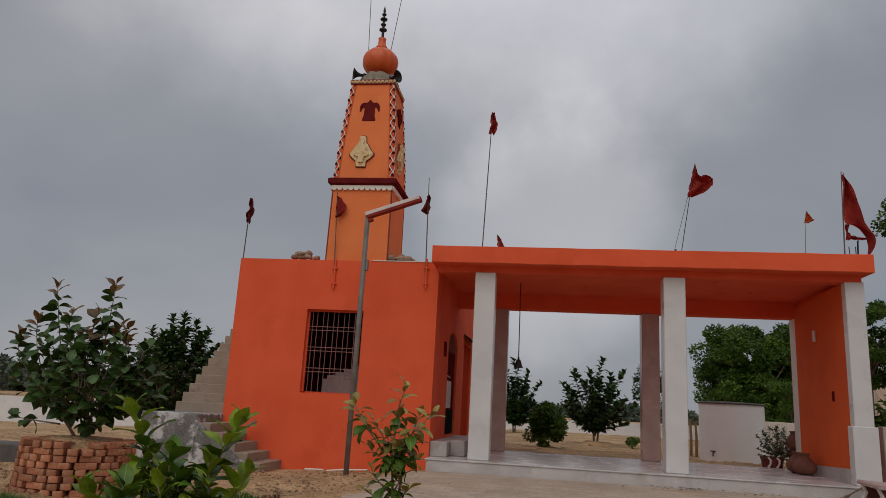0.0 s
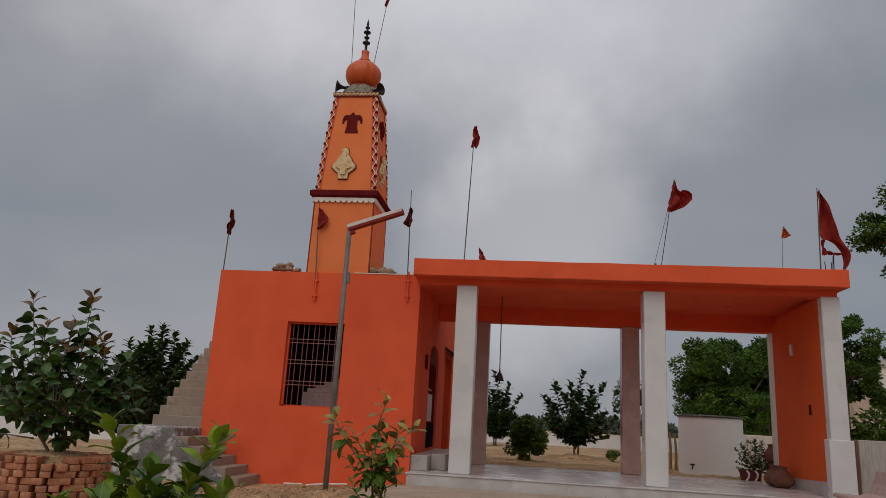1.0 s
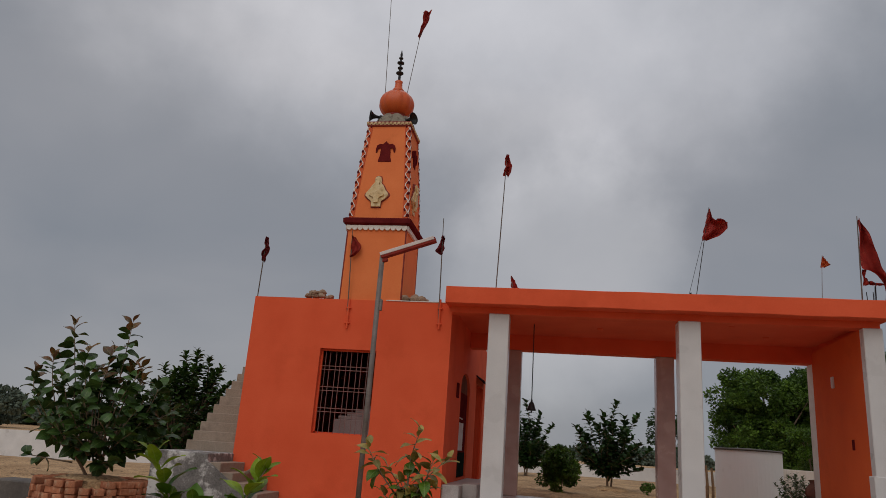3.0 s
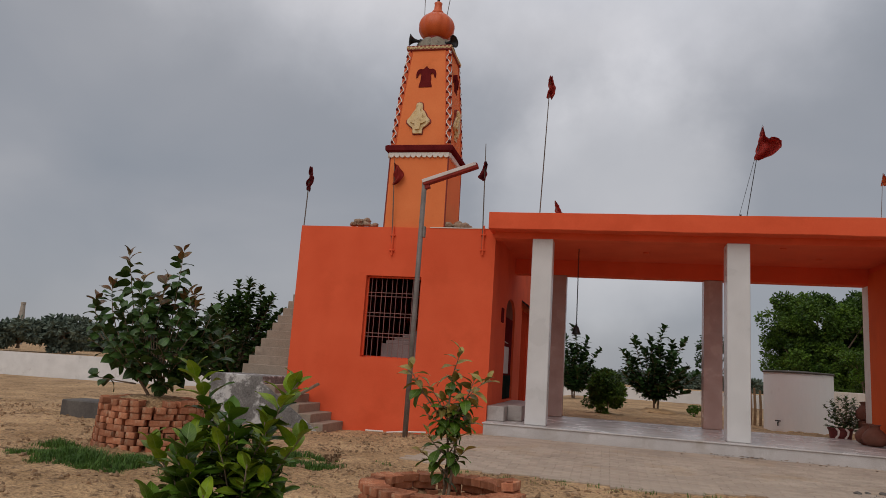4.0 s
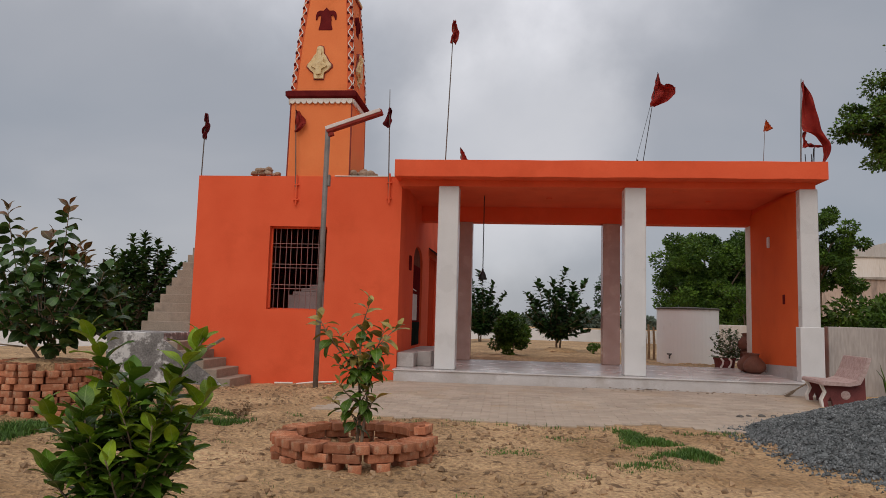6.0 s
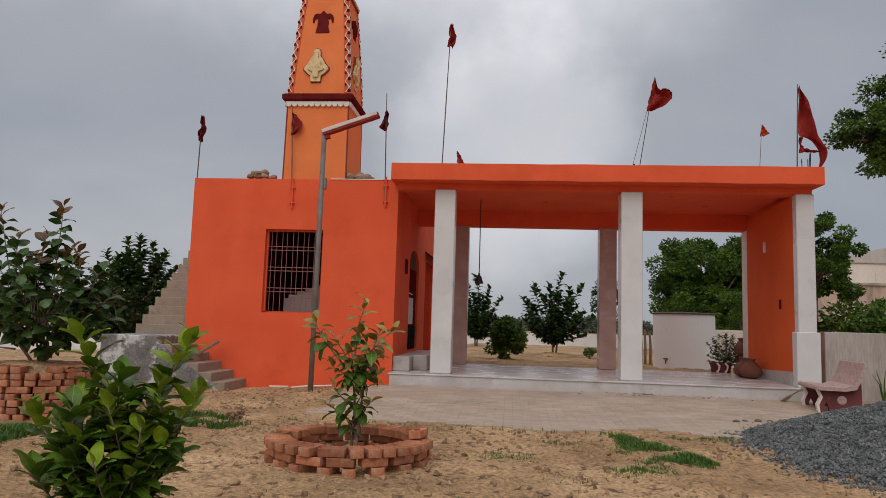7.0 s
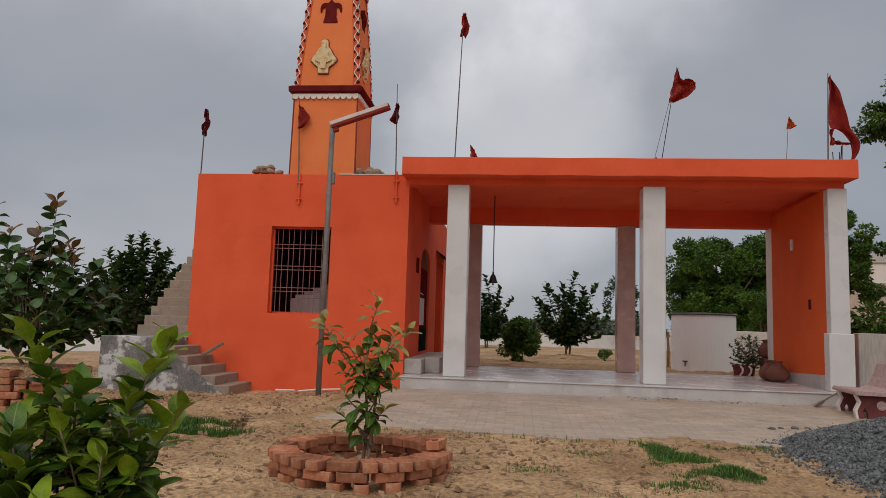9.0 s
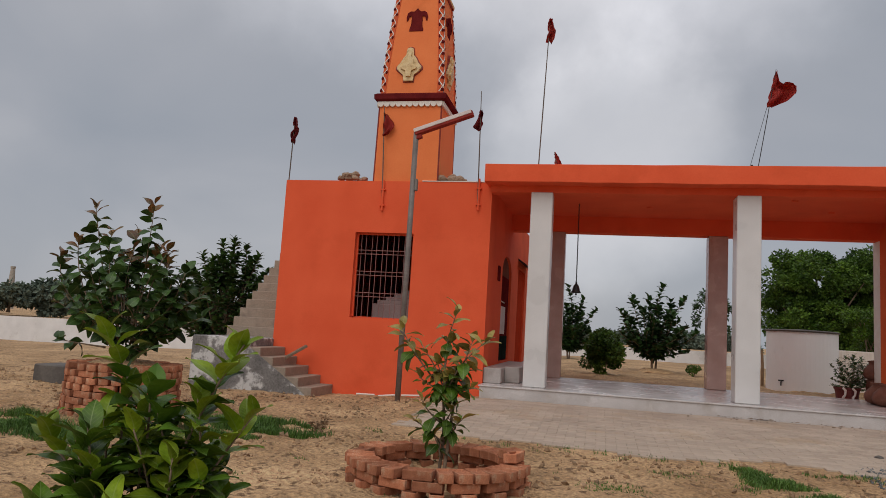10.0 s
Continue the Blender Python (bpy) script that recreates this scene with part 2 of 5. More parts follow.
M["flag_orange"] = surf("orange_flag_cloth", (0.5, 0.09, 0.02), (0.6, 0.13, 0.03), 7, 0.85, 0.3, 90)
M["bamboo"] = surf("flag_bamboo", (0.10, 0.08, 0.065), (0.17, 0.14, 0.11), 9, 0.7, 0.2, 60)
M["bark"] = surf("plant_bark", (0.16, 0.11, 0.07), (0.26, 0.19, 0.13), 14, 0.9, 0.4, 80)
M["leaf"] = surf("broad_green_leaf", (0.038, 0.090, 0.006), (0.092, 0.172, 0.013), 8, 0.4, 0.1, 60, per_object=0.5, sheen_leaf=True, spec=0.32, vein=0.35)
M["leaf_young"] = surf("young_yellow_leaf", (0.12, 0.20, 0.009), (0.225, 0.305, 0.018), 8, 0.45, 0.1, 60, per_object=0.4, sheen_leaf=True, spec=0.2, vein=0.3)
M["leaf_red"] = surf("young_red_leaf", (0.075, 0.065, 0.018), (0.18, 0.07, 0.024), 14, 0.42, 0.1, 60, per_object=0.4, sheen_leaf=True, vein=0.25)
M["leaf_dark"] = surf("dark_green_leaf", (0.024, 0.060, 0.012), (0.052, 0.110, 0.022), 8, 0.36, 0.1, 60, per_object=0.45, sheen_leaf=True, spec=0.34, vein=0.25)
M["leaf_bronze"] = surf("bronze_young_leaf", (0.22, 0.175, 0.035), (0.37, 0.27, 0.075), 8, 0.42, 0.1, 60, per_object=0.4, sheen_leaf=True, spec=0.28, vein=0.3)
M["fig_foliage"] = surf("inner_dark_leaf", (0.025, 0.060, 0.012), (0.052, 0.105, 0.021), 8, 0.4, 0.1, 60, island=0.5, sheen_leaf=True, spec=0.32)
# clump-sized tone patches paint lit tops and shaded gaps over the leaf green
M["foliage"] = surf("tree_foliage_light_and_shade", (0.022, 0.060, 0.008), (0.115, 0.205, 0.026), 1.5, 0.5, 0.0, 20, island=0.5, sheen_leaf=True, spec=0.25)
M["speckled_leaf"] = surf("cream_speckled_leaf", (0.05, 0.10, 0.03), (0.10, 0.16, 0.05), 9, 0.4, 0.0, 30, island=0.4, stain=(0.55, 0.52, 0.42), stain_scale=14, stain_cut=(0.56, 0.62), sheen_leaf=True)
M["foliage_dark"] = surf("shrub_foliage", (0.017, 0.045, 0.011), (0.034, 0.08, 0.018), 1.5, 0.42, 0.0, 20, island=0.45, sheen_leaf=True, spec=0.28)
M["foliage_mid"] = surf("young_tree_foliage", (0.044, 0.10, 0.008), (0.095, 0.18, 0.015), 1.5, 0.45, 0.0, 20, island=0.5, sheen_leaf=True, spec=0.28)
# pale grey-green: distance haze is mixed into the base colour
M["far_haze_green"] = surf("foliage_with_painted_haze", (0.115, 0.15, 0.115), (0.16, 0.195, 0.15), 0.2, 0.95, 0.0, 3, island=0.2, spec=0.05)
M["grass"] = surf("fresh_grass", (0.055, 0.125, 0.018), (0.10, 0.19, 0.03), 3, 0.6, 0.0, 30, island=0.35, sheen_leaf=True)
M["gravel"] = surf("grey_crushed_stone", (0.085, 0.092, 0.092), (0.19, 0.198, 0.196), 9, 0.9, 0.8, 50, island=0.5, grain_mix=0.7)
M["bench_pink"] = surf("pinkish_concrete_bench", (0.40, 0.26, 0.23), (0.54, 0.39, 0.35), 18, 0.7, 0.3, 90, stain=(0.3, 0.14, 0.12), stain_scale=16, stain_cut=(0.6, 0.7))
M["bench_red"] = surf("dark_red_bench_panel", (0.13, 0.03, 0.028), (0.2, 0.05, 0.045), 5, 0.7, 0.3, 70)
# dark red-brown carries the room's shade in the colour itself
M["room_shade"] = surf("interior_with_painted_shade", (0.16, 0.06, 0.045), (0.22, 0.09, 0.065), 2, 0.9, 0.2, 40, spec=0.0)
M["door_dark"] = surf("dark_green_door_paint", (0.012, 0.02, 0.017), (0.025, 0.034, 0.028), 4, 0.8, 0.2, 50, spec=0.0)
M["door_red"] = surf("red_door_paint", (0.46, 0.045, 0.018), (0.54, 0.06, 0.024), 4, 0.85, 0.15, 50, spec=0.0)
M["clay"] = surf("fired_clay", (0.13, 0.048, 0.03), (0.20, 0.08, 0.05), 5, 0.75, 0.2, 50)
M["stone"] = surf("rubble_stone", (0.26, 0.17, 0.11), (0.4, 0.28, 0.2), 5, 0.95, 0.6, 40)
M["paper"] = surf("pale_notice_paper", (0.6, 0.58, 0.55), (0.7, 0.68, 0.66), 5, 0.7, 0.0, 60)
M["beige_house"] = surf("stained_beige_house_wall", (0.50, 0.37, 0.29), (0.58, 0.45, 0.36), 0.5, 0.9, 0.2, 15, stain=(0.24, 0.18, 0.15), stain_scale=1.3, stain_cut=(0.55, 0.68), stretch=(1, 1, 0.2))


# ---------------------------------------------------------------- mesh helpers
def box(bm, x0, x1, y0, y1, z0, z1, bevel=0.0, seg=1):
    vs = [bm.verts.new((x, y, z)) for z in (z0, z1) for y in (y0, y1) for x in (x0, x1)]
    fs = [bm.faces.new([vs[i] for i in q]) for q in ((0, 2, 3, 1), (4, 5, 7, 6), (0, 1, 5, 4), (2, 6, 7, 3), (0, 4, 6, 2), (1, 3, 7, 5))]
    if bevel:
        es = list({e for f in fs for e in f.edges})
        bmesh.ops.bevel(bm, geom=es, offset=bevel, segments=seg, affect="EDGES", profile=0.6)
    return bm


def boxm(*args, **kw):
    return box(bmesh.new(), *args, **kw)


def lathe(bm, profile, n=20, centre=(0, 0, 0), rib=0.0, ribs=0):
    """Solid of revolution from (radius, height) pairs; rib: depth of vertical lobes."""
    rings = []
    for r, z in profile:
        ring = []
        for i in range(n):
            a = 2 * math.pi * i / n
            rr = r * (1 - rib * (0.5 - 0.5 * math.cos(ribs * a)) ** 3) if ribs else r
            ring.append(bm.verts.new((centre[0] + rr * math.cos(a), centre[1] + rr * math.sin(a), centre[2] + z)))
        rings.append(ring)
    for a, b in zip(rings, rings[1:]):
        for i in range(n):
            bm.faces.new((a[i], a[(i + 1) % n], b[(i + 1) % n], b[i]))
    bm.faces.new(list(reversed(rings[0])))
    bm.faces.new(rings[-1])
    return bm


def tube(bm, pts, radii, n=7):
    """A tapered tube through points."""
    pts = [Vector(p) for p in pts]
    rings = []
    for i, p in enumerate(pts):
        d = (pts[min(i + 1, len(pts) - 1)] - pts[max(i - 1, 0)]).normalized()
        u = d.orthogonal().normalized()
        if i and rings:
            u = (rings_u - d * rings_u.dot(d)).normalized()
        rings_u = u
        v = d.cross(u)
        r = radii[i] if isinstance(radii, (list, tuple)) else radii
        rings.append([bm.verts.new(p + r * (math.cos(a) * u + math.sin(a) * v)) for a in (2 * math.pi * k / n for k in range(n))])
    for a, b in zip(rings, rings[1:]):
        for k in range(n):
            bm.faces.new((a[k], a[(k + 1) % n], b[(k + 1) % n], b[k]))
    bm.faces.new(list(reversed(rings[0])))
    bm.faces.new(rings[-1])
    return bm


def prism(bm, outline, y0, y1, origin=(0, 0, 0), u=(1, 0, 0), v=(0, 0, 1), w=(0, 1, 0)):
    """Outline of (a, b) pairs on axes u, v, pushed along w from y0 to y1."""
    o, u, v, w = (Vector(q) for q in (origin, u, v, w))
    front = [bm.verts.new(o + a * u + b * v + y0 * w) for a, b in outline]
    back = [bm.verts.new(o + a * u + b * v + y1 * w) for a, b in outline]
    k = len(outline)
    bm.faces.new(front)
    bm.faces.new(list(reversed(back)))
    for i in range(k):
        bm.faces.new((front[i], back[i], back[(i + 1) % k], front[(i + 1) % k]))
    return bm


def finish(bm, name, material, smooth=False):
    bmesh.ops.recalc_face_normals(bm, faces=bm.faces)
    me = bpy.data.meshes.new(name)
    bm.to_mesh(me)
    bm.free()
    me.materials.append(material)
    if smooth:
        me.polygons.foreach_set("use_smooth", [True] * len(me.polygons))
    return me


def thing(name, at, label, category, group="", kind=""):
    ob = new(name)
    ob.matrix_basis = at if isinstance(at, Matrix) else Matrix.Translation(at)
    return tagged(ob, label, category, group, kind)


def part(name, bm, material, parent, label="", smooth=False, world=True, m=None):
    """One mesh part under a thing or a part. world: its vertices are in world axes, else in the parent's."""
    me = bm if isinstance(bm, bpy.types.Mesh) else finish(bm, name, material, smooth)
    ob = new(name, me)
    ob.parent = parent
    if world:
        full, q = Matrix(), parent
        while q is not None:
            full = q.matrix_basis @ full if q.parent is None else q.matrix_parent_inverse @ q.matrix_basis @ full
            q = q.parent
        ob.matrix_parent_inverse = full.inverted()
    if m is not None:
        ob.matrix_basis = m
    if label:
        ob["label"] = label
    return ob


def single(name, bm, material, label, category, group="", kind="", smooth=False):
    ob = new(name, bm if isinstance(bm, bpy.types.Mesh) else finish(bm, name, material, smooth))
    return tagged(ob, label, category, group, kind)


def smoothstep(a, b, x):
    t = min(max((x - a) / (b - a), 0), 1)
    return t * t * (3 - 2 * t)


def ground_z(x, y):
    """Height of the yard: nearly flat, a little higher by the plinth and behind the pavilion, sinking to the far field."""
    z = 0.10 + 0.13 * smoothstep(-4.2, -0.6, y) * smoothstep(2.6, 4.4, x)
    z += 0.18 * smoothstep(0.0, 4.0, y) * smoothstep(2.0, 5.0, x)
    z += min(max(-0.035 * (4 - x), -1.2), 0) * smoothstep(6, 22, y) * (1 - smoothstep(60, 200, y)) - 0.3 * smoothstep(40, 150, y)
    z -= 0.04 * smoothstep(-2.5, -0.2, y) * (1 - smoothstep(1.0, 2.6, x))
    near = 1 - smoothstep(8, 20, y)
    paved = smoothstep(-4.6, -4.1, y) * smoothstep(3.1, 3.7, x) * (1 - smoothstep(12, 12.5, x)) * (1 - smoothstep(4.0, 5.0, y))
    lumps = 0.045 * noise.noise((x * 1.1, y * 1.1, 3.0)) + 0.032 * noise.noise((x * 3.7, y * 3.7, 8.0)) + 0.022 * noise.noise((x * 7, y * 7, 1.0)) + 0.013 * noise.noise((x * 15, y * 15, 4.0)) - 0.02 * max(0.0, noise.noise((x * 4.5, y * 4.5, 11.0)) - 0.2)
    return z + lumps * near * (1 - paved)


# ---------------------------------------------------------------- ground
def ground_sheet():
    """One sheet from the yard to the horizon: fine near the walk, coarse far away."""
    xs = [-2500, -900, -400, -200, -120, -80, -55, -40, -30, -24, -19, -15, -12, -9.5, -7.5, -6, -5]
    xs += [-4 + 0.06 * i for i in range(284)] + [14, 15.5, 17.5, 20, 24, 30, 40, 60, 100, 200, 500, 1200, 2500]
    ys = [-2500, -900, -300, -120, -60, -35, -25, -20, -17] + [-15, -14, -13, -12, -11.4] + [-11 + 0.06 * i for i in range(178)] + [-0.25, -0.1]
    ys += [0.2 * i for i in range(1, 26)] + [5.6, 6.4, 7.4, 8.6, 10, 11.5, 13, 14.5, 16, 18, 21, 25, 30, 40, 55, 80, 130, 250, 600, 1300, 2600]
    verts = [(x, y, ground_z(x, y)) for y in ys for x in xs]
    w = len(xs)
    faces = [(j * w + i, j * w + i + 1, (j + 1) * w + i + 1, (j + 1) * w + i) for j in range(len(ys) - 1) for i in range(w - 1)]
    me = bpy.data.meshes.new("ground")
    me.from_pydata(verts, [], faces)
    me.materials.append(M["soil"])
    me.polygons.foreach_set("use_smooth", [True] * len(faces))
    return tagged(new("ground", me), "dry sandy brown soil with footprints and scattered clods", "ground", kind="structure")


ground_sheet()

# ---------------------------------------------------------------- shrine block
TOP, FRONT, BACK = 4.04, 0.0, 7.5
shrine = thing("shrine_building", (2.0, 1.7, 0.1), "bright orange painted square shrine block with barred window", "building")
WX0, WX1, WZ0, WZ1 = 1.49, 2.62, 1.46, 3.06
bm = bmesh.new()
box(bm, 0, WX0, FRONT, 0.24, -0.1, TOP)
box(bm, WX1, 4.04, FRONT, 0.24, -0.1, TOP)
box(bm, WX0, WX1, FRONT, 0.24, -0.1, WZ0)
box(bm, WX0, WX1, FRONT, 0.24, WZ1, TOP)
part("front_wall", bm, M["orange"], shrine)
part("left_wall", boxm(0, 0.24, 0.24, BACK, -0.1, TOP), M["orange"], shrine)
part("back_wall", boxm(0.24, 3.8, BACK - 0.24, BACK, -0.1, TOP), M["orange"], shrine)
# right wall with an arched niche door and a plain doorway
D0, D1, DZ = 1.9, 3.4, 0.76
E0, E1 = 4.7, 6.3
arch = [((D0 + D1) / 2 - (D1 - D0) / 2 * math.cos(a), 2.55 + 0.42 * math.sin(a) ** 0.8) for a in (math.pi * k / 12 for k in range(1, 12))]
side = [(0.242, -0.1), (D0, -0.1), (D0, 2.55)] + arch + [(D1, 2.55), (D1, -0.1), (E0, -0.1), (E0, 2.95), (E1, 2.95), (E1, -0.1), (BACK, -0.1), (BACK, TOP), (0.242, TOP)]
bm = prism(bmesh.new(), side, 3.802, 4.04, u=(0, 1, 0), v=(0, 0, 1), w=(1, 0, 0))
part("door_sill", boxm(3.81, 4.035, D0 + 0.002, D1 - 0.002, -0.1, DZ), M["orange"], shrine)
part("door_sill", boxm(3.81, 4.035, E0 + 0.002, E1 - 0.002, -0.1, 0.5), M["orange"], shrine)
part("right_wall", bm, M["orange"], shrine)
part("roof", boxm(0.02, 4.02, 0.02, BACK - 0.02, TOP - 0.16, TOP - 0.02), M["plaster"], shrine, "bare cement roof slab")
part("roof_edge", boxm(2.72, 3.97, -0.012, 0.2, TOP, TOP + 0.018, bevel=0.004), M["white_trim"], shrine, "thin white strip along the roof edge")
part("floor_slab", boxm(0.24, 3.8, 0.24, BACK - 0.24, 0.2, 0.44), M["room_shade"], shrine)
# barred window
win = part("window", boxm(WX0, WX1, 0.20, 0.245, WZ0 - 0.0, WZ0 + 0.03), M["orange"], shrine, "window opening behind crossed iron rods")
bm = bmesh.new()
t = 0.035
box(bm, WX0 + 0.002, WX0 + t, 0.10, 0.14, WZ0 + 0.03, WZ1 - 0.002)
box(bm, WX1 - t, WX1 - 0.002, 0.10, 0.14, WZ0 + 0.03, WZ1 - 0.002)
box(bm, WX0 + t, WX1 - t, 0.10, 0.14, WZ1 - t, WZ1 - 0.002)
part("window_frame", bm, M["orange"], win)
pairs = 5
step = (WX1 - WX0 - 0.07) / pairs
for i in range(pairs):
    for d in (-0.045, 0.045):
        x = WX0 + 0.035 + step * (i + 0.5) + d
        part("rod", tube(bmesh.new(), [(x, 0.118, WZ0 + 0.01), (x, 0.118, WZ1 - 0.01)], 0.0065, 6), M["rod"], win)
for k in range(3):
    for d in (-0.035, 0.035):
        z = WZ0 + (WZ1 - WZ0) * (k + 1) / 4 + 0.04 + d
        part("rod", tube(bmesh.new(), [(WX0 + 0.01, 0.134, z), (WX1 - 0.01, 0.134, z)], 0.0075, 6), M["rod"], win)
# doors in the side wall
door = part("door_panel", boxm(3.94, 3.99, D0 + 0.004, D1 - 0.004, DZ + 0.002, 2.545, bevel=0.006), M["maroon"], shrine, "dark maroon door with a pale notice")
part("notice", boxm(3.992, 3.997, D0 + 0.12, D0 + 0.68 * (D1 - D0), 1.32, 1.90), M["paper"], door, "pale paper notice with faded print")
part("kick_panel", boxm(3.992, 4.0, D0 + 0.03, D1 - 0.03, DZ + 0.02, 1.28, bevel=0.003), M["door_dark"], door, "dark green lower panel")
part("latch", tube(bmesh.new(), [(4.004, D0 + 0.25, 2.0), (4.004, D0 + 0.75, 1.98)], 0.012, 6), M["white_trim"], door, "pale latch bar")
part("door_panel", boxm(3.95, 3.995, E0 + 0.004, E1 - 0.004, 0.502, 2.945, bevel=0.006), M["door_red"], shrine, "red painted shut door")
part("door_hood", prism(bmesh.new(), [(4.042, 3.12), (4.26, 2.98), (4.26, 3.01), (4.042, 3.16)], E0 - 0.15, E1 + 0.1), M["dark_metal"], shrine, "dark sloping door hood")
# solid panel, coloured as the shade inside the arch
part("fanlight", prism(bmesh.new(), [(D0 + 0.004, 2.55)] + [(D0 + (p[0] - D0) * 0.99 + 0.006, p[1] - 0.006) for p in arch] + [(D1 - 0.004, 2.55)], 3.94, 3.985, u=(0, 1, 0), v=(0, 0, 1), w=(1, 0, 0)), M["room_shade"], shrine, "arched fanlight panel with the room's shade in its colour")
part("switch_box", boxm(4.041, 4.075, 1.2, 1.4, 2.35, 2.65, bevel=0.008), M["maroon"], shrine)
part("door_step", boxm(4.042, 4.36, 0.06, 3.6, 0.452, 0.72, bevel=0.012), M["step_stone"], shrine, "pale marble door step")
part("lower_door_step", boxm(4.362, 4.64, 0.5, 3.6, 0.452, 0.74, bevel=0.012), M["step_stone"], shrine, "pale marble lower step")
# stepped altar seen through the window
altar = thing("stepped_altar", (3.0, 2.2, 0.44), "pale stepped altar inside the dark shrine room", "altar")
part("tier", boxm(1.72, 3.70, 0.62, 2.6, 0.442, 1.76, bevel=0.01), M["altar"], altar)
for i in range(4):
    part("tier", boxm(1.78 + 0.14 * i, 3.70, 0.70 + 0.10 * i, 2.6, 1.761 + 0.075 * i, 1.836 + 0.075 * i - 0.001, bevel=0.008), M["altar"], altar)

# ---------------------------------------------------------------- outside stair
stair = thing("outside_stair", (-0.2, -0.4, 0.1), "bare cement stair climbing round the shrine corner", "stairs")
RISE, GO = 0.155, 0.25
for i in range(5):
    x1 = 1.27 - GO * i
    bm = bmesh.new()
    box(bm, x1 - GO - (0.01 if i < 4 else 0), x1, -1.0, -0.003, -0.05, 0.06 + RISE * (i + 1), bevel=0.008)
    part("step", bm, M["stair"], stair)
bm = bmesh.new()
prism(bm, [(0.02, -0.1), (1.2, -0.1), (1.2, 0.05), (0.98, 0.22), (0.02, 0.86)], -1.03, -1.003)
part("side_wall", bm, M["grey_cement"], stair, "patchy grey cement stair flank")
part("landing", boxm(-1.05, 0.018, -1.03, 0.25, -0.1, 0.98, bevel=0.012), M["grey_cement"], stair, "grey cement landing block")
for i in range(16):
    z = 0.98 + 0.185 * (i + 1)
    if z > TOP:
        break
    y0 = 0.254 + 0.225 * i
    part("step", boxm(-1.12, -0.004, y0, y0 + 0.25, max(z - 0.6, -0.1), z, bevel=0.006), M["stair"], stair)
plank = thing("wooden_plank", (0.55, -0.3, 0.9), "short weathered wooden plank leaning on the steps", "plank")
pm = pose(0.55, -0.42, 0.70, 0, -32, 35)
part("board", boxm(-0.36, 0.36, -0.06, 0.06, -0.022, 0.022, bevel=0.004), M["bark"], plank, m=pm, world=True)

# ---------------------------------------------------------------- pavilion
pav = thing("open_pavilion", (7.8, 1.5, 0.1), "open orange-roofed pavilion on polished white columns", "pavilion")
SX0, SX1 = 3.97, 11.59
part("plinth", boxm(4.075, 11.72, -0.46, 3.45, -0.1, 0.425), M["marble"], pav, "pale stone plinth")
part("floor_slab", boxm(4.05, 11.74, -0.48, 3.47, 0.425, 0.45, bevel=0.006), M["marble"], pav, "polished pale marble floor")
bm = bmesh.new()
rows = []
for i in range(77):
    x = SX0 + (SX1 - SX0) * i / 76
    dip = 0.020 * noise.noise((x * 0.7, 1.0, 0)) + 0.010 * noise.noise((x * 3.0, 4.0, 0)) - 0.006
    lift = 0.006 * noise.noise((x * 1.4, 9.0, 0))
    rows.append([bm.verts.new(p) for p in ((x, -0.474, 3.965 + min(dip, 0)), (x, -0.48 + lift, 3.974 + dip), (x, -0.48, 4.266 + lift), (x, -0.473, 4.272 + lift), (x, 3.55, 4.272), (x, 3.55, 3.965))])
for a, b in zip(rows, rows[1:]):
    for k in range(6):
        bm.faces.new((a[k], b[k], b[(k + 1) % 6], a[(k + 1) % 6]))
bm.faces.new(rows[0]), bm.faces.new(rows[-1][::-1])
part("roof_slab", bm, M["orange"], pav, "thick orange painted roof slab")
part("front_beam", boxm(4.045, 11.5, -0.16, 0.16, 3.84, 3.963), M["orange"], pav)
part("back_beam", boxm(4.045, 11.5, 3.0, 3.36, 3.62, 3.963), M["orange"], pav)


def column(x0, x1, y0, y1, z1, mat, label):
    part("column", boxm(x0, x1, y0, y1, 0.452, z1, bevel=0.012), mat, pav, label)


column(4.77, 5.15, -0.2, 0.18, 3.838, M["column"], "square column clad in white stone")
column(8.172, 8.55, -0.2, 0.18, 3.838, M["column"], "square column clad in white stone")
column(11.21, 11.52, -0.2, -0.02, 3.838, M["column"], "square column clad in white stone")
part("column_base", boxm(11.17, 11.57, -0.212, 0.0, 0.452, 1.40, bevel=0.01), M["column"], pav, "wider white stone column base")
# back columns: same cladding as in front, coloured as shaded and orange-lit
column(4.85, 5.23, 3.0, 3.38, 3.618, M["shaded_pink_stone"], "square white stone column with pinkish shade in its colour")
column(8.19, 8.57, 3.0, 3.38, 3.618, M["shaded_pink_stone"], "square white stone column with pinkish shade in its colour")
part("end_wall", prism(bmesh.new(), [(11.225, 0.002), (11.56, 0.002), (11.60, 3.36), (11.425, 3.36)], 0.452, 3.838, u=(1, 0, 0), v=(0, 1, 0), w=(0, 0, 1)), M["end_bounce_orange"], pav, "orange painted end wall")
part("wall_head", boxm(11.43, 11.56, 0.17, 2.99, 3.838, 3.963), M["orange"], pav)
part("wall_edge", boxm(11.405, 11.59, 3.0, 3.375, 0.452, 3.618, bevel=0.005), M["white_trim"], pav, "white painted wall edge")
bm = bmesh.new()
prism(bm, [(0.012, 0.452), (2.98, 0.452), (2.98, 0.60), (0.012, 0.70)], -0.016, -0.004, origin=(11.225, 0, 0), u=(0.0595, 0.9982, 0), v=(0, 0, 1), w=(1, -0.06, 0))
part("skirting", bm, M["marble"], pav, "pale stone skirting")
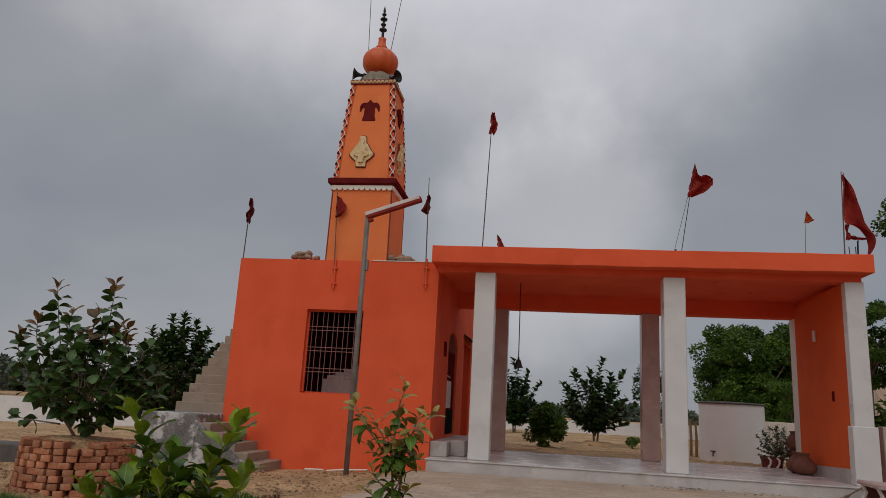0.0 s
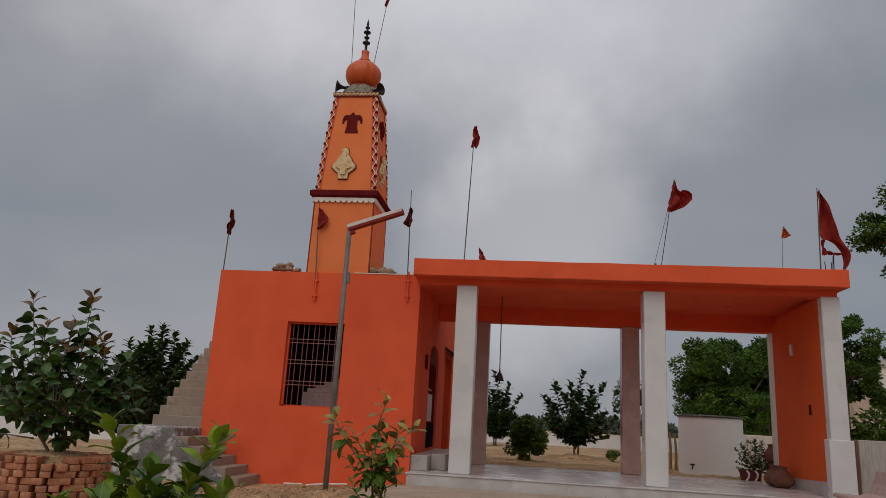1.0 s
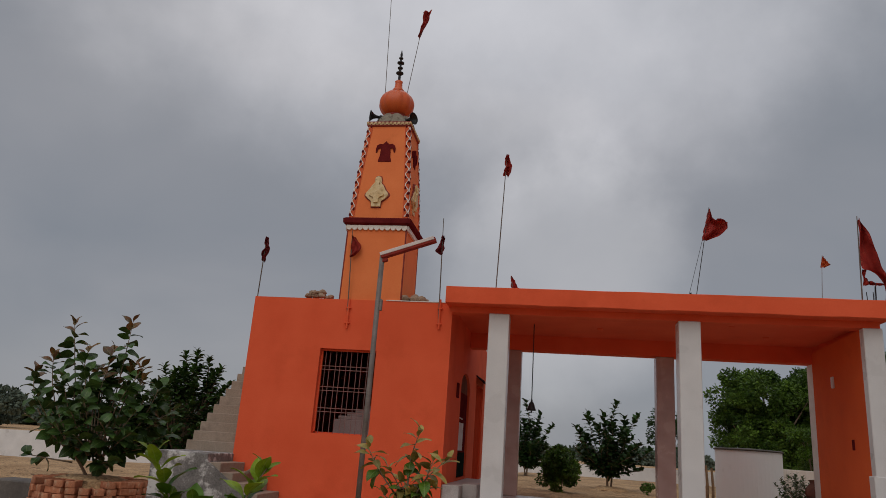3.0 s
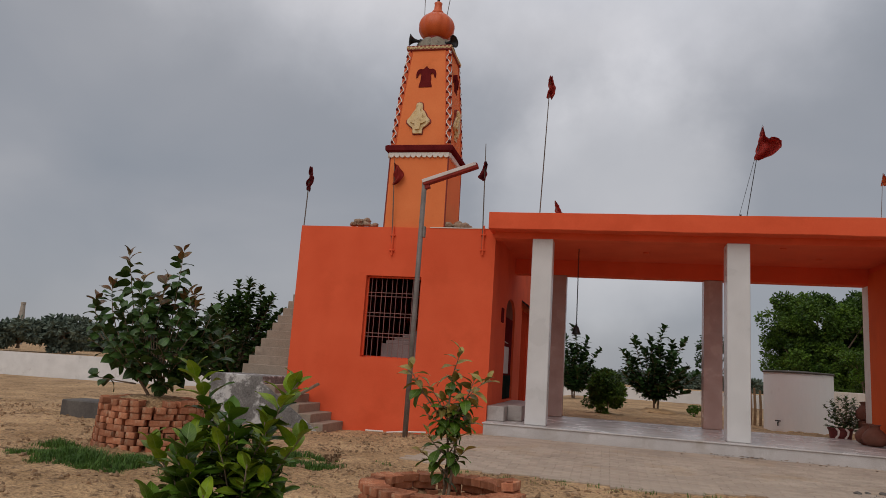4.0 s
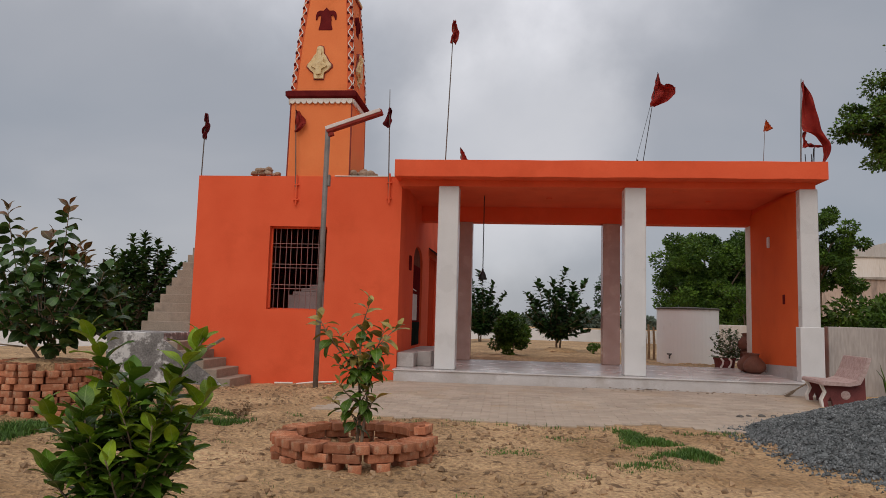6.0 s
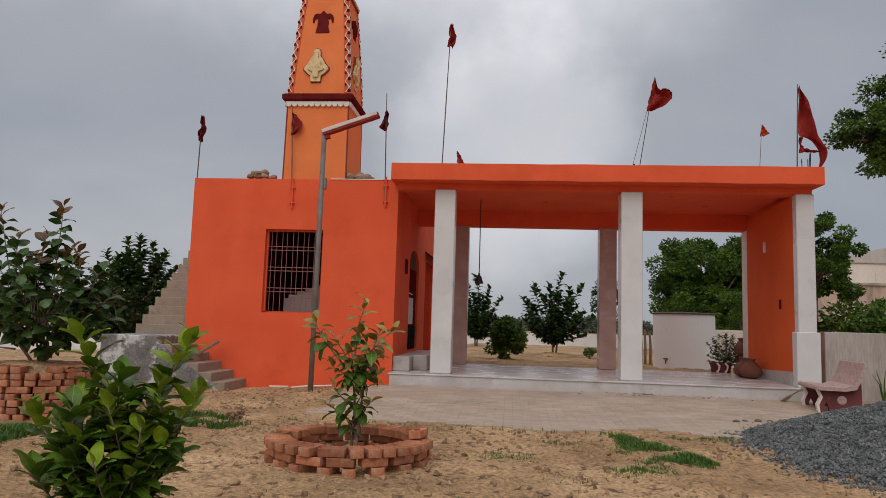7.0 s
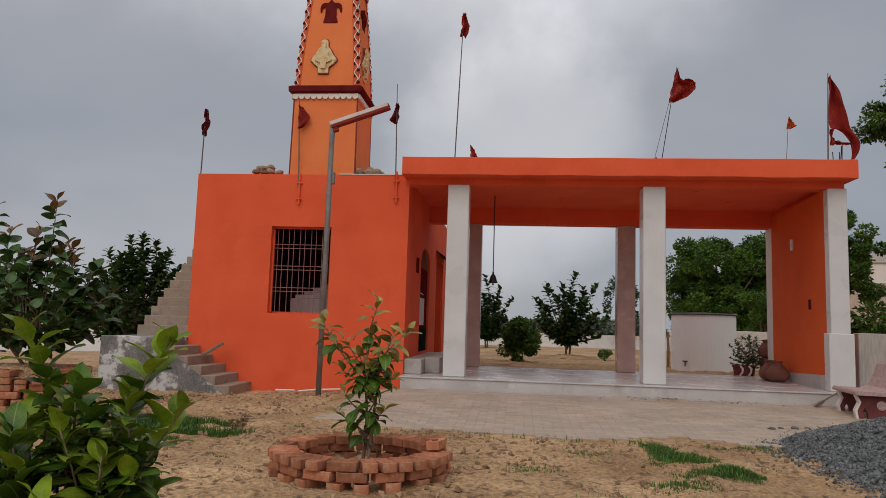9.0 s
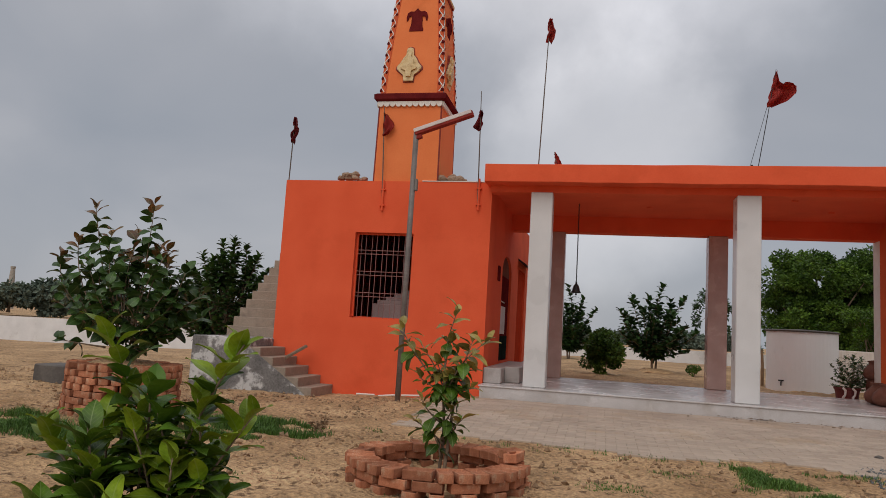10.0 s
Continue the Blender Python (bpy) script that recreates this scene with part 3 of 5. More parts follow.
part("wall_lamp", boxm(11.285, 11.33, 1.60, 1.70, 2.98, 3.2, bevel=0.012), M["lamp_top"], pav, "small pale wall lamp")
part("switch_plate", boxm(11.255, 11.275, 0.72, 0.82, 1.82, 2.0, bevel=0.006), M["maroon"], pav)
for cx, cy in ((5.9, 0.7), (6.9, 1.7), (9.3, 0.8), (10.2, 1.9)):
    part("ceiling_hook", lathe(bmesh.new(), [(0.05, -0.03), (0.06, -0.01), (0.06, 0.0)], 12, (cx, cy, 3.964)), M["orange"], pav)

# bell on a chain
bell = thing("hanging_bell", (5.55, 1.5, 2.2), "small dark metal temple bell hanging on a chain", "bell")
bm = bmesh.new()
for i in range(40):
    z = 2.42 + i * 0.0385
    a = (i % 2) * math.pi / 2
    d = Vector((math.cos(a), math.sin(a), 0)) * 0.008
    tube(bm, [Vector((5.55, 1.5, z)) - d, Vector((5.55, 1.5, z)) + Vector((0, 0, 0.04)) + d], 0.010, 5)
part("chain", bm, M["dark_metal"], bell)
part("bell_body", lathe(bmesh.new(), [(0.085, 0.0), (0.095, 0.012), (0.075, 0.05), (0.06, 0.11), (0.045, 0.15), (0.02, 0.175), (0.018, 0.22)], 18, (5.55, 1.5, 2.2)), M["dark_metal"], bell, smooth=True)
part("clapper", lathe(bmesh.new(), [(0.008, 0.07), (0.008, 0.0), (0.02, -0.03), (0.012, -0.045)], 10, (5.55, 1.5, 2.2)), M["dark_metal"], bell)

# ---------------------------------------------------------------- tower
tower = thing("shrine_tower", (2.37, 0.66, TOP), "tapering saffron temple tower with a ribbed ball top", "tower")
CX, CY = 2.375, 0.66


def frustum(bm, levels):
    """Square rings (half width, height) joined."""
    rings = [[bm.verts.new((CX + sx * h, CY + sy * h, z)) for sx, sy in ((-1, -1), (1, -1), (1, 1), (-1, 1))] for h, z in levels]
    for a, b in zip(rings, rings[1:]):
        for i in range(4):
            bm.faces.new((a[i], a[(i + 1) % 4], b[(i + 1) % 4], b[i]))
    bm.faces.new(list(reversed(rings[0])))
    bm.faces.new(rings[-1])
    return bm


def shaft_half(z):
    t = (z - 5.75) / (7.885 - 5.75)
    return 0.605 - 0.158 * t ** 1.3


part("lower_shaft", frustum(bmesh.new(), [(0.630, TOP - 0.02), (0.615, 5.55)]), M["saffron"], tower)
part("cornice", frustum(bmesh.new(), [(0.64, 5.585), (0.70, 5.63), (0.705, 5.72), (0.66, 5.75)]), M["maroon"], tower, "dark maroon cornice")
for sx in (-1, 1):
    for sy in (-1, 1):
        part("corner_line", tube(bmesh.new(), [(CX + sx * 0.622, CY + sy * 0.622, TOP), (CX + sx * 0.609, CY + sy * 0.609, 5.55)], 0.017, 6), M["maroon_border"], tower, "dark red corner line")
zs = [5.75 + i * 0.2135 for i in range(11)]
part("upper_shaft", frustum(bmesh.new(), [(shaft_half(z), z) for z in zs]), M["saffron"], tower)
# scalloped white band beneath the cornice, each side
n_s = 11
for side in range(4):
    ca, sa = [(1, 0), (0, 1), (-1, 0), (0, -1)][side]
    for i in range(n_s):
        w = 1.26 / n_s
        a0 = -0.63 + i * w
        pts = [(a0, 5.59), (a0, 5.55)] + [(a0 + w / 2 - w / 2 * math.cos(math.pi * k / 6), 5.55 - 0.062 * math.sin(math.pi * k / 6)) for k in range(1, 6)] + [(a0 + w, 5.55), (a0 + w, 5.59)]
        part("scallop", prism(bmesh.new(), pts, -0.655, -0.612, origin=(CX, CY, 0), u=(ca, sa, 0), v=(0, 0, 1), w=(-sa, ca, 0)), M["white_trim"], tower)
# edge borders with a wavy white line, four corners on the front and right faces
for side in range(4):
    ca, sa = [(1, 0), (0, 1), (-1, 0), (0, -1)][side]
    for sgn in (-1, 1):
        bm, wv = bmesh.new(), bmesh.new()
        for z0, z1 in zip(zs, zs[1:]):
            h0, h1 = shaft_half(z0), shaft_half(z1)
            wid, q = 0.096, []
            for yy in (0.012, -0.004):
                q += [(sgn * h0, z0, h0 + yy), (sgn * (h0 - wid), z0, h0 + yy), (sgn * (h1 - wid), z1, h1 + yy), (sgn * h1, z1, h1 + yy)]
            vv = [bm.verts.new((CX + a * ca + d * sa, CY + a * sa - d * ca, z)) for a, z, d in q]
            bm.faces.new(vv[:4]), bm.faces.new(vv[4:][::-1])
            for i in range(4):
                bm.faces.new((vv[i], vv[4 + i], vv[4 + (i + 1) % 4], vv[(i + 1) % 4]))
        part("edge_border", bm, M["edge_border"], tower, "red-brown corner border")
        pts = []
        for i in range(61):
            z = 5.79 + i * 0.0345
            h = shaft_half(z) + 0.014
            a = sgn * (h - 0.048 + 0.034 * math.sin((z - 5.83) * 26.07))
            pts.append((CX + a * ca + h * sa, CY + a * sa - h * ca, z))
        part("wavy_line", tube(wv, pts, 0.0115, 5), M["white_trim"], tower, "white wavy painted line")
        for i in range(18):
            z = 5.83 + i * 0.1205
            h = shaft_half(z) + 0.012
            a = sgn * (h - 0.048 - (0.026 if i % 2 else -0.026))
            part("border_leaf", lathe(bmesh.new(), [(0.004, -0.042), (0.02, -0.015), (0.022, 0.01), (0.004, 0.042)], 6, (CX + a * ca + h * sa, CY + a * sa - h * ca, z)), M["maroon"], tower, "dark maroon painted leaf")
for side in range(2):
    ca, sa = [(1, 0), (0, 1)][side]

    def emblem(name, outline, z, d, material, label, thick=0.03):
        slope = 0.05
        h = shaft_half(z)
        bm = bmesh.new()
        prism(bm, outline, -h - d, -h + 0.05, origin=(CX, CY, z), u=(ca, sa, 0), v=(-slope * sa * -1, slope * ca, 1), w=(-sa, ca, 0))
        bmesh.ops.bevel(bm, geom=[e for e in bm.edges], offset=0.006, segments=1, affect="EDGES")
        part(name, bm, material, tower, label)

    half = [(0.0, 0.26), (0.03, 0.21), (0.06, 0.185), (0.12, 0.20), (0.17, 0.17), (0.19, 0.10), (0.185, 0.02), (0.16, 0.03), (0.15, 0.09), (0.12, 0.12), (0.085, 0.10),
            (0.10, 0.03), (0.095, -0.05), (0.125, -0.13), (0.125, -0.165)]
    emblem("pot_emblem", [(a * 1.12 - 0.01, b * 1.15) for a, b in half + [(-a, b) for a, b in reversed(half[1:])]], 7.22, 0.018, M["maroon"], "maroon painted pot emblem")
    fig = [(0.0, 0.335), (0.05, 0.32), (0.065, 0.26), (0.06, 0.20), (0.11, 0.15), (0.15, 0.06), (0.21, 0.0), (0.215, -0.05), (0.16, -0.11), (0.09, -0.16), (0.085, -0.27)]
    emblem("relief_ground", [(a * 1.26 - 0.075, b * 1.2) for a, b in fig + [(-a, b) for a, b in reversed(fig[1:])]], 6.30, 0.012, M["maroon_border"], "red-brown outline")
    emblem("relief", [(a * 1.12 - 0.075, b * 1.12) for a, b in fig + [(-a, b) for a, b in reversed(fig[1:])]], 6.30, 0.05, M["cream"], "cream seated relief, plain shape")
    core = [(0.0, 0.29), (0.035, 0.27), (0.04, 0.21), (0.02, 0.17), (0.07, 0.12), (0.08, 0.02), (0.15, -0.03), (0.14, -0.06), (0.05, -0.09), (0.045, -0.2)]
    emblem("relief_core", [(a * 1.1 - 0.075, b * 1.1) for a, b in core + [(-a, b) for a, b in reversed(core[1:])]], 6.30, 0.085, M["cream"], "raised cream middle")
# top: cap slab, white frieze, petals, ribbed ball, neck, spike
part("cap_slab", frustum(bmesh.new(), [(0.452, 7.875), (0.48, 7.89), (0.48, 7.985), (0.43, 8.005)]), M["maroon_border"], tower, "dark frieze slab")
fr = bmesh.new()
for side in range(4):
    ca, sa = [(1, 0), (0, 1), (-1, 0), (0, -1)][side]
    for i in range(11):
        a0 = -0.47 + (i + 0.5) * 0.94 / 11
        pts = [Vector((CX, CY, 7.935)) + Vector((ca, sa, 0)) * (a0 + 0.044 * math.cos(k * math.pi / 5)) + Vector((sa, -ca, 0)) * 0.482 + Vector((0, 0, 0.035 - 0.06 * math.sin(k * math.pi / 5))) for k in range(6)]
        tube(fr, pts, 0.013, 4)
        tube(fr, [p + Vector((0, 0, 0.028)) for p in pts[1:5]], 0.010, 4)
part("frieze_loops", fr, M["cream"], tower, "cream looped frieze")["kind"] = "stuff"
for i in range(8):
    pet = bmesh.new()
    a = 2 * math.pi * (i + 0.5) / 8
    u = Vector((math.cos(a), math.sin(a), 0))
    s = Vector((-math.sin(a), math.cos(a), 0))
    c = Vector((CX, CY, 8.0))
    grid = []
    for j in range(6):
        t_ = j / 5
        r = 0.45 - 0.13 * t_ ** 1.5
        w = 0.205 * math.sin(math.pi * (0.28 + 0.62 * t_)) * (1.0 if j else 0.9)
        grid.append([pet.verts.new(c + u * (r - 0.04 * abs(k) ** 2 * 0.8) + s * (w * k) + Vector((0, 0, 0.27 * t_))) for k in (-1, -0.5, 0, 0.5, 1)])
    for g0, g1 in zip(grid, grid[1:]):
        for k in range(4):
            pet.faces.new((g0[k], g0[k + 1], g1[k + 1], g1[k]))
    bmesh.ops.solidify(pet, geom=pet.faces[:], thickness=0.03)
    part("petal", pet, M["petal"], tower, "cream lotus petal", smooth=True)
part("petal_core", lathe(bmesh.new(), [(0.40, 8.0), (0.36, 8.14), (0.24, 8.33)], 20, (CX, CY, 0)), M["maroon_border"], tower)
prof = [(0.2, 8.26)] + [(0.395 * math.cos(b), 8.61 + 0.335 * math.sin(b)) for b in (math.radians(-72 + 9 * k) for k in range(17))] + [(0.13, 8.94)]
part("ribbed_ball", lathe(bmesh.new(), prof, 64, (CX, CY, 0), rib=0.06, ribs=10), M["deep_orange"], tower, "glossy orange ribbed ball", smooth=True)
part("neck", lathe(bmesh.new(), [(0.15, 8.92), (0.13, 8.98), (0.09, 9.03), (0.08, 9.15), (0.09, 9.19), (0.05, 9.22)], 20, (CX, CY, 0)), M["deep_orange"], tower, smooth=True)
part("spike", lathe(bmesh.new(), [(0.03, 9.20), (0.03, 9.36), (0.085, 9.40), (0.085, 9.42), (0.03, 9.45), (0.03, 9.50), (0.06, 9.53), (0.06, 9.55), (0.025, 9.57), (0.025, 9.63), (0.08, 9.66),
                                  (0.08, 9.68), (0.025, 9.70), (0.022, 9.76), (0.05, 9.78), (0.05, 9.80), (0.02, 9.82), (0.03, 9.88), (0.004, 10.0)], 14, (CX, CY, 0)), M["dark_metal"], tower, "dark turned metal spike")


# ---------------------------------------------------------------- loose and planted things
def leaf_mesh(name, length, width, material, droop=0.25, fold=0.22):
    """A broad pointed leaf along +x: folded on its midrib, drooping, its margin gently waved, with a short stalk."""
    bm = bmesh.new()
    rows = []
    n = 8
    for i in range(n + 1):
        t = i / n
        q = max(0.0, (t - 0.06) / 0.94)
        w = width * (math.sin(math.pi * q ** 0.8) ** 0.75 * (1 - 0.12 * q) if 0 < q < 1 else 0.025)
        x, z = length * (t - 0.06 * t * t), length * (0.18 * t - droop * t * t * 1.5)
        wave = 0.06 * width * math.sin(2.6 * math.pi * t)
        rows.append([bm.verts.new((x, s_ * w * 0.5, z + abs(s_) * fold * w * 0.5 + (wave * s_ * abs(s_)))) for s_ in (-1, -0.5, 0, 0.5, 1)])
    for a, b in zip(rows, rows[1:]):
        for k in range(4):
            bm.faces.new((a[k], b[k], b[k + 1], a[k + 1]))
    return finish(bm, name, material, smooth=True)


LEAF = {k: leaf_mesh("leaf", 0.17, w, M[k], fold=f) for k, w, f in (("leaf", 0.098, 0.2), ("leaf_young", 0.088, 0.22), ("leaf_red", 0.09, 0.2), ("leaf_bronze", 0.078, 0.25), ("leaf_dark", 0.112, 0.16))}


def bent(a, b, rng, sag=0.06, n=6):
    """A slightly crooked way from a to b."""
    a, b = Vector(a), Vector(b)
    L = (b - a).length
    k = Vector((rng.uniform(-1, 1), rng.uniform(-1, 1), rng.uniform(-0.3, 0.6))) * sag * L
    return [a.lerp(b, i / n) + k * math.sin(math.pi * i / n) for i in range(n + 1)]


def shoot_leaves(pts, reach, count, size, rng, tip_kind, body, tip_n, droop, roll=0.45):
    """Poses of the leaves on the last stretch of a shoot, spiralling, upright at the tip and hanging lower down."""
    L = sum((b - a).length for a, b in zip(pts, pts[1:]))
    out = []
    for j in range(count):
        s = (j + rng.uniform(0, 0.5)) / count
        t = 1 - min(reach / L, 0.95) * (1 - s)
        f = min(t, 0.999) * (len(pts) - 1)
        i = int(f)
        p, d = pts[i].lerp(pts[i + 1], f - i), (pts[i + 1] - pts[i]).normalized()
        az = j * 2.4 + rng.uniform(-0.4, 0.4)
        el = -droop + (1.0 + droop) * s ** 1.6 + rng.uniform(-0.25, 0.25)
        o = Vector((math.cos(az) * math.cos(el), math.sin(az) * math.cos(el), math.sin(el)))
        o = (o + d * 0.3).normalized()
        side = o.cross(Vector((0, 0, 1)))
        side = (side if side.length > 1e-3 else Vector((1, 0, 0))).normalized()
        rot = Matrix((o, -side, (-side).cross(o) * -1)).transposed().to_4x4()
        k = size / 0.17 * rng.uniform(0.75, 1.15) * (1.0 - 0.2 * max(0, s - 0.75) / 0.25)
        kind = tip_kind if tip_kind and j >= count - tip_n else body
        out.append((kind, Matrix.Translation(p) @ rot @ Matrix.Rotation(rng.uniform(-roll, roll), 4, "X") @ Matrix.Scale(k, 4)))
    return out


def leaf_rest(top, poses, body, material):
    """The leaves too many or too far to pick apart, joined."""
    verts, faces = [], []
    src = LEAF[body]
    sv, sf = [v.co.copy() for v in src.vertices], [tuple(p.vertices) for p in src.polygons]
    for kind, m in poses:
        k = len(verts)
        verts += [m @ v for v in sv]
        faces += [tuple(q + k for q in f) for f in sf]
    me = bpy.data.meshes.new("crown")
    me.from_pydata(verts, [], faces)
    me.materials.append(M[material])
    part("crown", me, None, top, world=False)["kind"] = "stuff"


def shoot_plant(name, at, label, fork, ends, size, rng, tip="leaf_young", body="leaf", count=12, tip_n=4, reach=0.35, droop=0.35, stem=0.014, tip_share=1.0, joined=None, category="plant", group="", trunks=1, tip_z=-1.0, tip_extra=0, apart=0.0, roll=0.45):
    """Woody plant: trunk to the fork, a crooked shoot to every end, single broad leaves on the shoots."""
    top = thing(name, at, label, category, group)
    poses = []
    top_z = max(e[2] for e in ends)
    for k in range(trunks):
        off = Vector((0.04 * math.cos(k * 2.1), 0.04 * math.sin(k * 2.1), 0)) if trunks > 1 else Vector()
        part("stem", tube(bmesh.new(), bent(off + Vector((0, 0, -0.04)), Vector(fork) + off * (2 + 16 * apart), rng), [stem * (1 - 0.06 * i) for i in range(7)], 7), M["bark"], top, world=False, smooth=True)
    for e in ends:
        n_leaf, span = (e[3], e[4]) if len(e) > 3 else (count, reach)
        e = Vector(e[:3])
        start = Vector(fork) * (1.0 if e.z > fork[2] else max(0.3, e.z / fork[2] - 0.25)) + Vector((rng.uniform(-1, 1), rng.uniform(-1, 1), 0)) * stem + Vector((e.x, e.y, 0)) * apart
        pts = bent(start, e, rng, 0.10)
        part("shoot", tube(bmesh.new(), pts, [stem * 0.55 * (1 - 0.11 * i) for i in range(7)], 5), M["bark"], top, world=False, smooth=True)
        leader = e.z > 0.72 * top_z
        tk = tip if e.z > tip_z and ((leader and n_leaf != count) or rng.random() < tip_share) else None
        poses += shoot_leaves(pts, span, n_leaf, size, rng, tk, body, tip_n + (tip_extra if leader else 0), droop, roll)
    if joined:
        leaf_rest(top, poses, body, joined)
    else:
        poses.sort(key=lambda km: (km[0] == body, km[1].translation.y))
        for kind, m in poses[:300]:
            part("leaf", LEAF[kind], None, top, world=False, m=m)
        if len(poses) > 300:
            leaf_rest(top, poses[300:], body, "fig_foliage" if body == "leaf_dark" else "foliage_mid")
    return top


def dome(n, rx, ry, z0, z1, rng, low=0.0):
    """Ends spread over a rounded crown between two heights."""
    out = []
    for i in range(n):
        a, h = i * 2.4 + rng.uniform(-0.3, 0.3), ((i + 0.5) / n)
        w = math.sqrt(max(0.05, 1 - (2 * h - 0.8) ** 2 * 0.7)) * rng.uniform(0.55, 1.0)
        out.append((rx * w * math.cos(a), ry * w * math.sin(a), z0 + (z1 - z0) * h))
    return out


rng = random.Random(4)
gz = ground_z
# near young plant
near_ends = [(-0.20, 0.05, 1.19, 26, 0.44), (0.29, 0.0, 1.17, 26, 0.44), (-0.26, -0.08, 0.92, 22, 0.34), (-0.10, 0.06, 1.02, 16, 0.28), (0.06, -0.06, 1.05, 16, 0.30), (0.19, -0.04, 1.02, 16, 0.28), (0.30, 0.08, 0.98, 16, 0.28), (-0.06, -0.14, 0.94, 16, 0.28)]
near_ends += dome(28, 0.27, 0.26, 0.64, 0.99, rng)
near_ends += [(x - 0.06, y, z) for x, y, z in dome(8, 0.17, 0.17, 0.44, 0.66, rng)]
shoot_plant("young_tree", (4.79, -10.62, gz(4.79, -10.62)), "leafy young tree with glossy green and lime shoots", (0.02, 0, 0.35), near_ends, 0.115, rng, count=16, tip_n=2, tip_extra=7, reach=0.26, droop=0.15, tip_share=0.75)
# sapling in the low brick ring
SAP = (4.75, -6.5)
sap_ends = [(0.10, 0, 1.46, 13, 0.42), (-0.42, 0.05, 1.29, 12, 0.40), (-0.24, 0.1, 1.14, 10, 0.34), (0.39, -0.05, 1.22, 12, 0.38), (0.22, 0.1, 1.2, 11, 0.36), (0.04, 0.05, 1.18), (-0.2, -0.05, 0.86), (0.06, -0.06, 0.90), (0.2, 0, 0.94), (0.27, -0.05, 0.80), (-0.08, 0.08, 0.98), (-0.24, 0, 0.50, 9, 0.24), (0.19, -0.05, 0.54, 9, 0.24), (-0.08, 0.05, 0.40, 6, 0.16), (0.12, -0.1, 0.66, 10, 0.25), (-0.16, -0.08, 0.68, 10, 0.25)]
shoot_plant("sapling", (*SAP, gz(*SAP)), "slender sapling growing inside a ring of loose bricks", (0.03, 0, 0.74), sap_ends, 0.178, rng, tip="leaf_bronze", body="leaf", count=11, tip_n=3, tip_extra=6, reach=0.34, droop=0.9, stem=0.017, trunks=2)
# bushy plant in the tall brick planter
POT = (0.40, -4.75)
pot_ends = [(-0.69, 0, 1.93, 16, 0.62), (0.16, 0.0, 1.97, 14, 0.50), (-0.97, 0.1, 1.50, 16, 0.6), (-0.33, -0.1, 1.58, 16, 0.6), (-0.14, 0.15, 1.62, 16, 0.6), (0.26, 0.1, 1.42, 14, 0.5), (0.47, -0.1, 1.38, 14, 0.5), (0.70, 0, 0.98), (0.90, 0.1, 0.88), (0.98, 0, 0.60), (-1.12, 0, 1.28, 15, 0.55), (-0.84, -0.2, 0.22, 7, 0.3), (0.72, -0.2, 0.38), (0.42, -0.35, 0.2, 9, 0.4)]
pot_ends += dome(46, 1.05, 0.85, 0.45, 1.40, rng)
shoot_plant("fig_bush", (*POT, 0.72), "bushy dark green plant with reddish young leaves", (0.0, 0, 0.26), pot_ends, 0.205, rng, tip="leaf_red", body="leaf_dark", count=12, tip_n=4, reach=0.52, droop=0.7, roll=0.9, apart=0.3, tip_share=0.7, tip_z=1.25, trunks=4, stem=0.022)


def bricks():
    bm = boxm(-0.115, 0.115, -0.056, 0.056, -0.037, 0.037, bevel=0.005)
    topf = max((f for f in bm.faces if f.normal.z > 0.9 or f.calc_center_median().z > 0.036), key=lambda f: f.calc_area())
    bmesh.ops.inset_region(bm, faces=[topf], thickness=0.020)
    bmesh.ops.translate(bm, verts=topf.verts, vec=(0, 0, -0.018))
    return finish(bm, "brick", M["brick"])


BRICK = bricks()
brng = random.Random(9)


def brick_at(parent, x, y, z, yaw, tilt=0.0):
    part("brick", BRICK, None, parent, world=True, m=pose(x, y, z, tilt, brng.uniform(-2, 2), yaw))


ring = thing("brick_ring", (*SAP, gz(*SAP)), "low round ring of loose dry-laid red bricks", "planter")
g0 = gz(*SAP) + 0.005
R = 0.655
for i in range(19):
    a = 2 * math.pi * (i + brng.uniform(-0.14, 0.14)) / 19
    brick_at(ring, SAP[0] + R * math.cos(a), SAP[1] + R * math.sin(a), g0 + 0.037, math.degrees(a) + brng.uniform(-7, 7))
for i in range(16):
    a = 2 * math.pi * (i + 0.3) / 16
    brick_at(ring, SAP[0] + (R + 0.02) * math.cos(a), SAP[1] + (R + 0.02) * math.sin(a), g0 + 0.112, math.degrees(a) + 90 + brng.uniform(-5, 5))
a = 0.1
while a < 2 * math.pi - 0.05:
    flat = brng.random() < 0.1
    wide = (0.25 if flat else 0.123) / R * brng.uniform(0.98, 1.06)
    brick_at(ring, SAP[0] + R * math.cos(a + wide / 2), SAP[1] + R * math.sin(a + wide / 2), g0 + 0.187, math.degrees(a + wide / 2) + (90 if flat else 0) + brng.uniform(-9, 9), brng.uniform(-2, 2))
    a += wide

for a_, dr, up, yaw, tl in ((0.05, -0.03, 0.262, 80, -5), (0.3, -0.04, 0.262, 60, 6)):
    brick_at(ring, SAP[0] + (R + dr) * math.cos(a_), SAP[1] + (R + dr) * math.sin(a_), g0 + up, yaw, tl)

planter = thing("brick_planter", (*POT, gz(*POT)), "round planter of dry-stacked red bricks", "planter")
g0 = gz(*POT) - 0.01
RP = 0.555
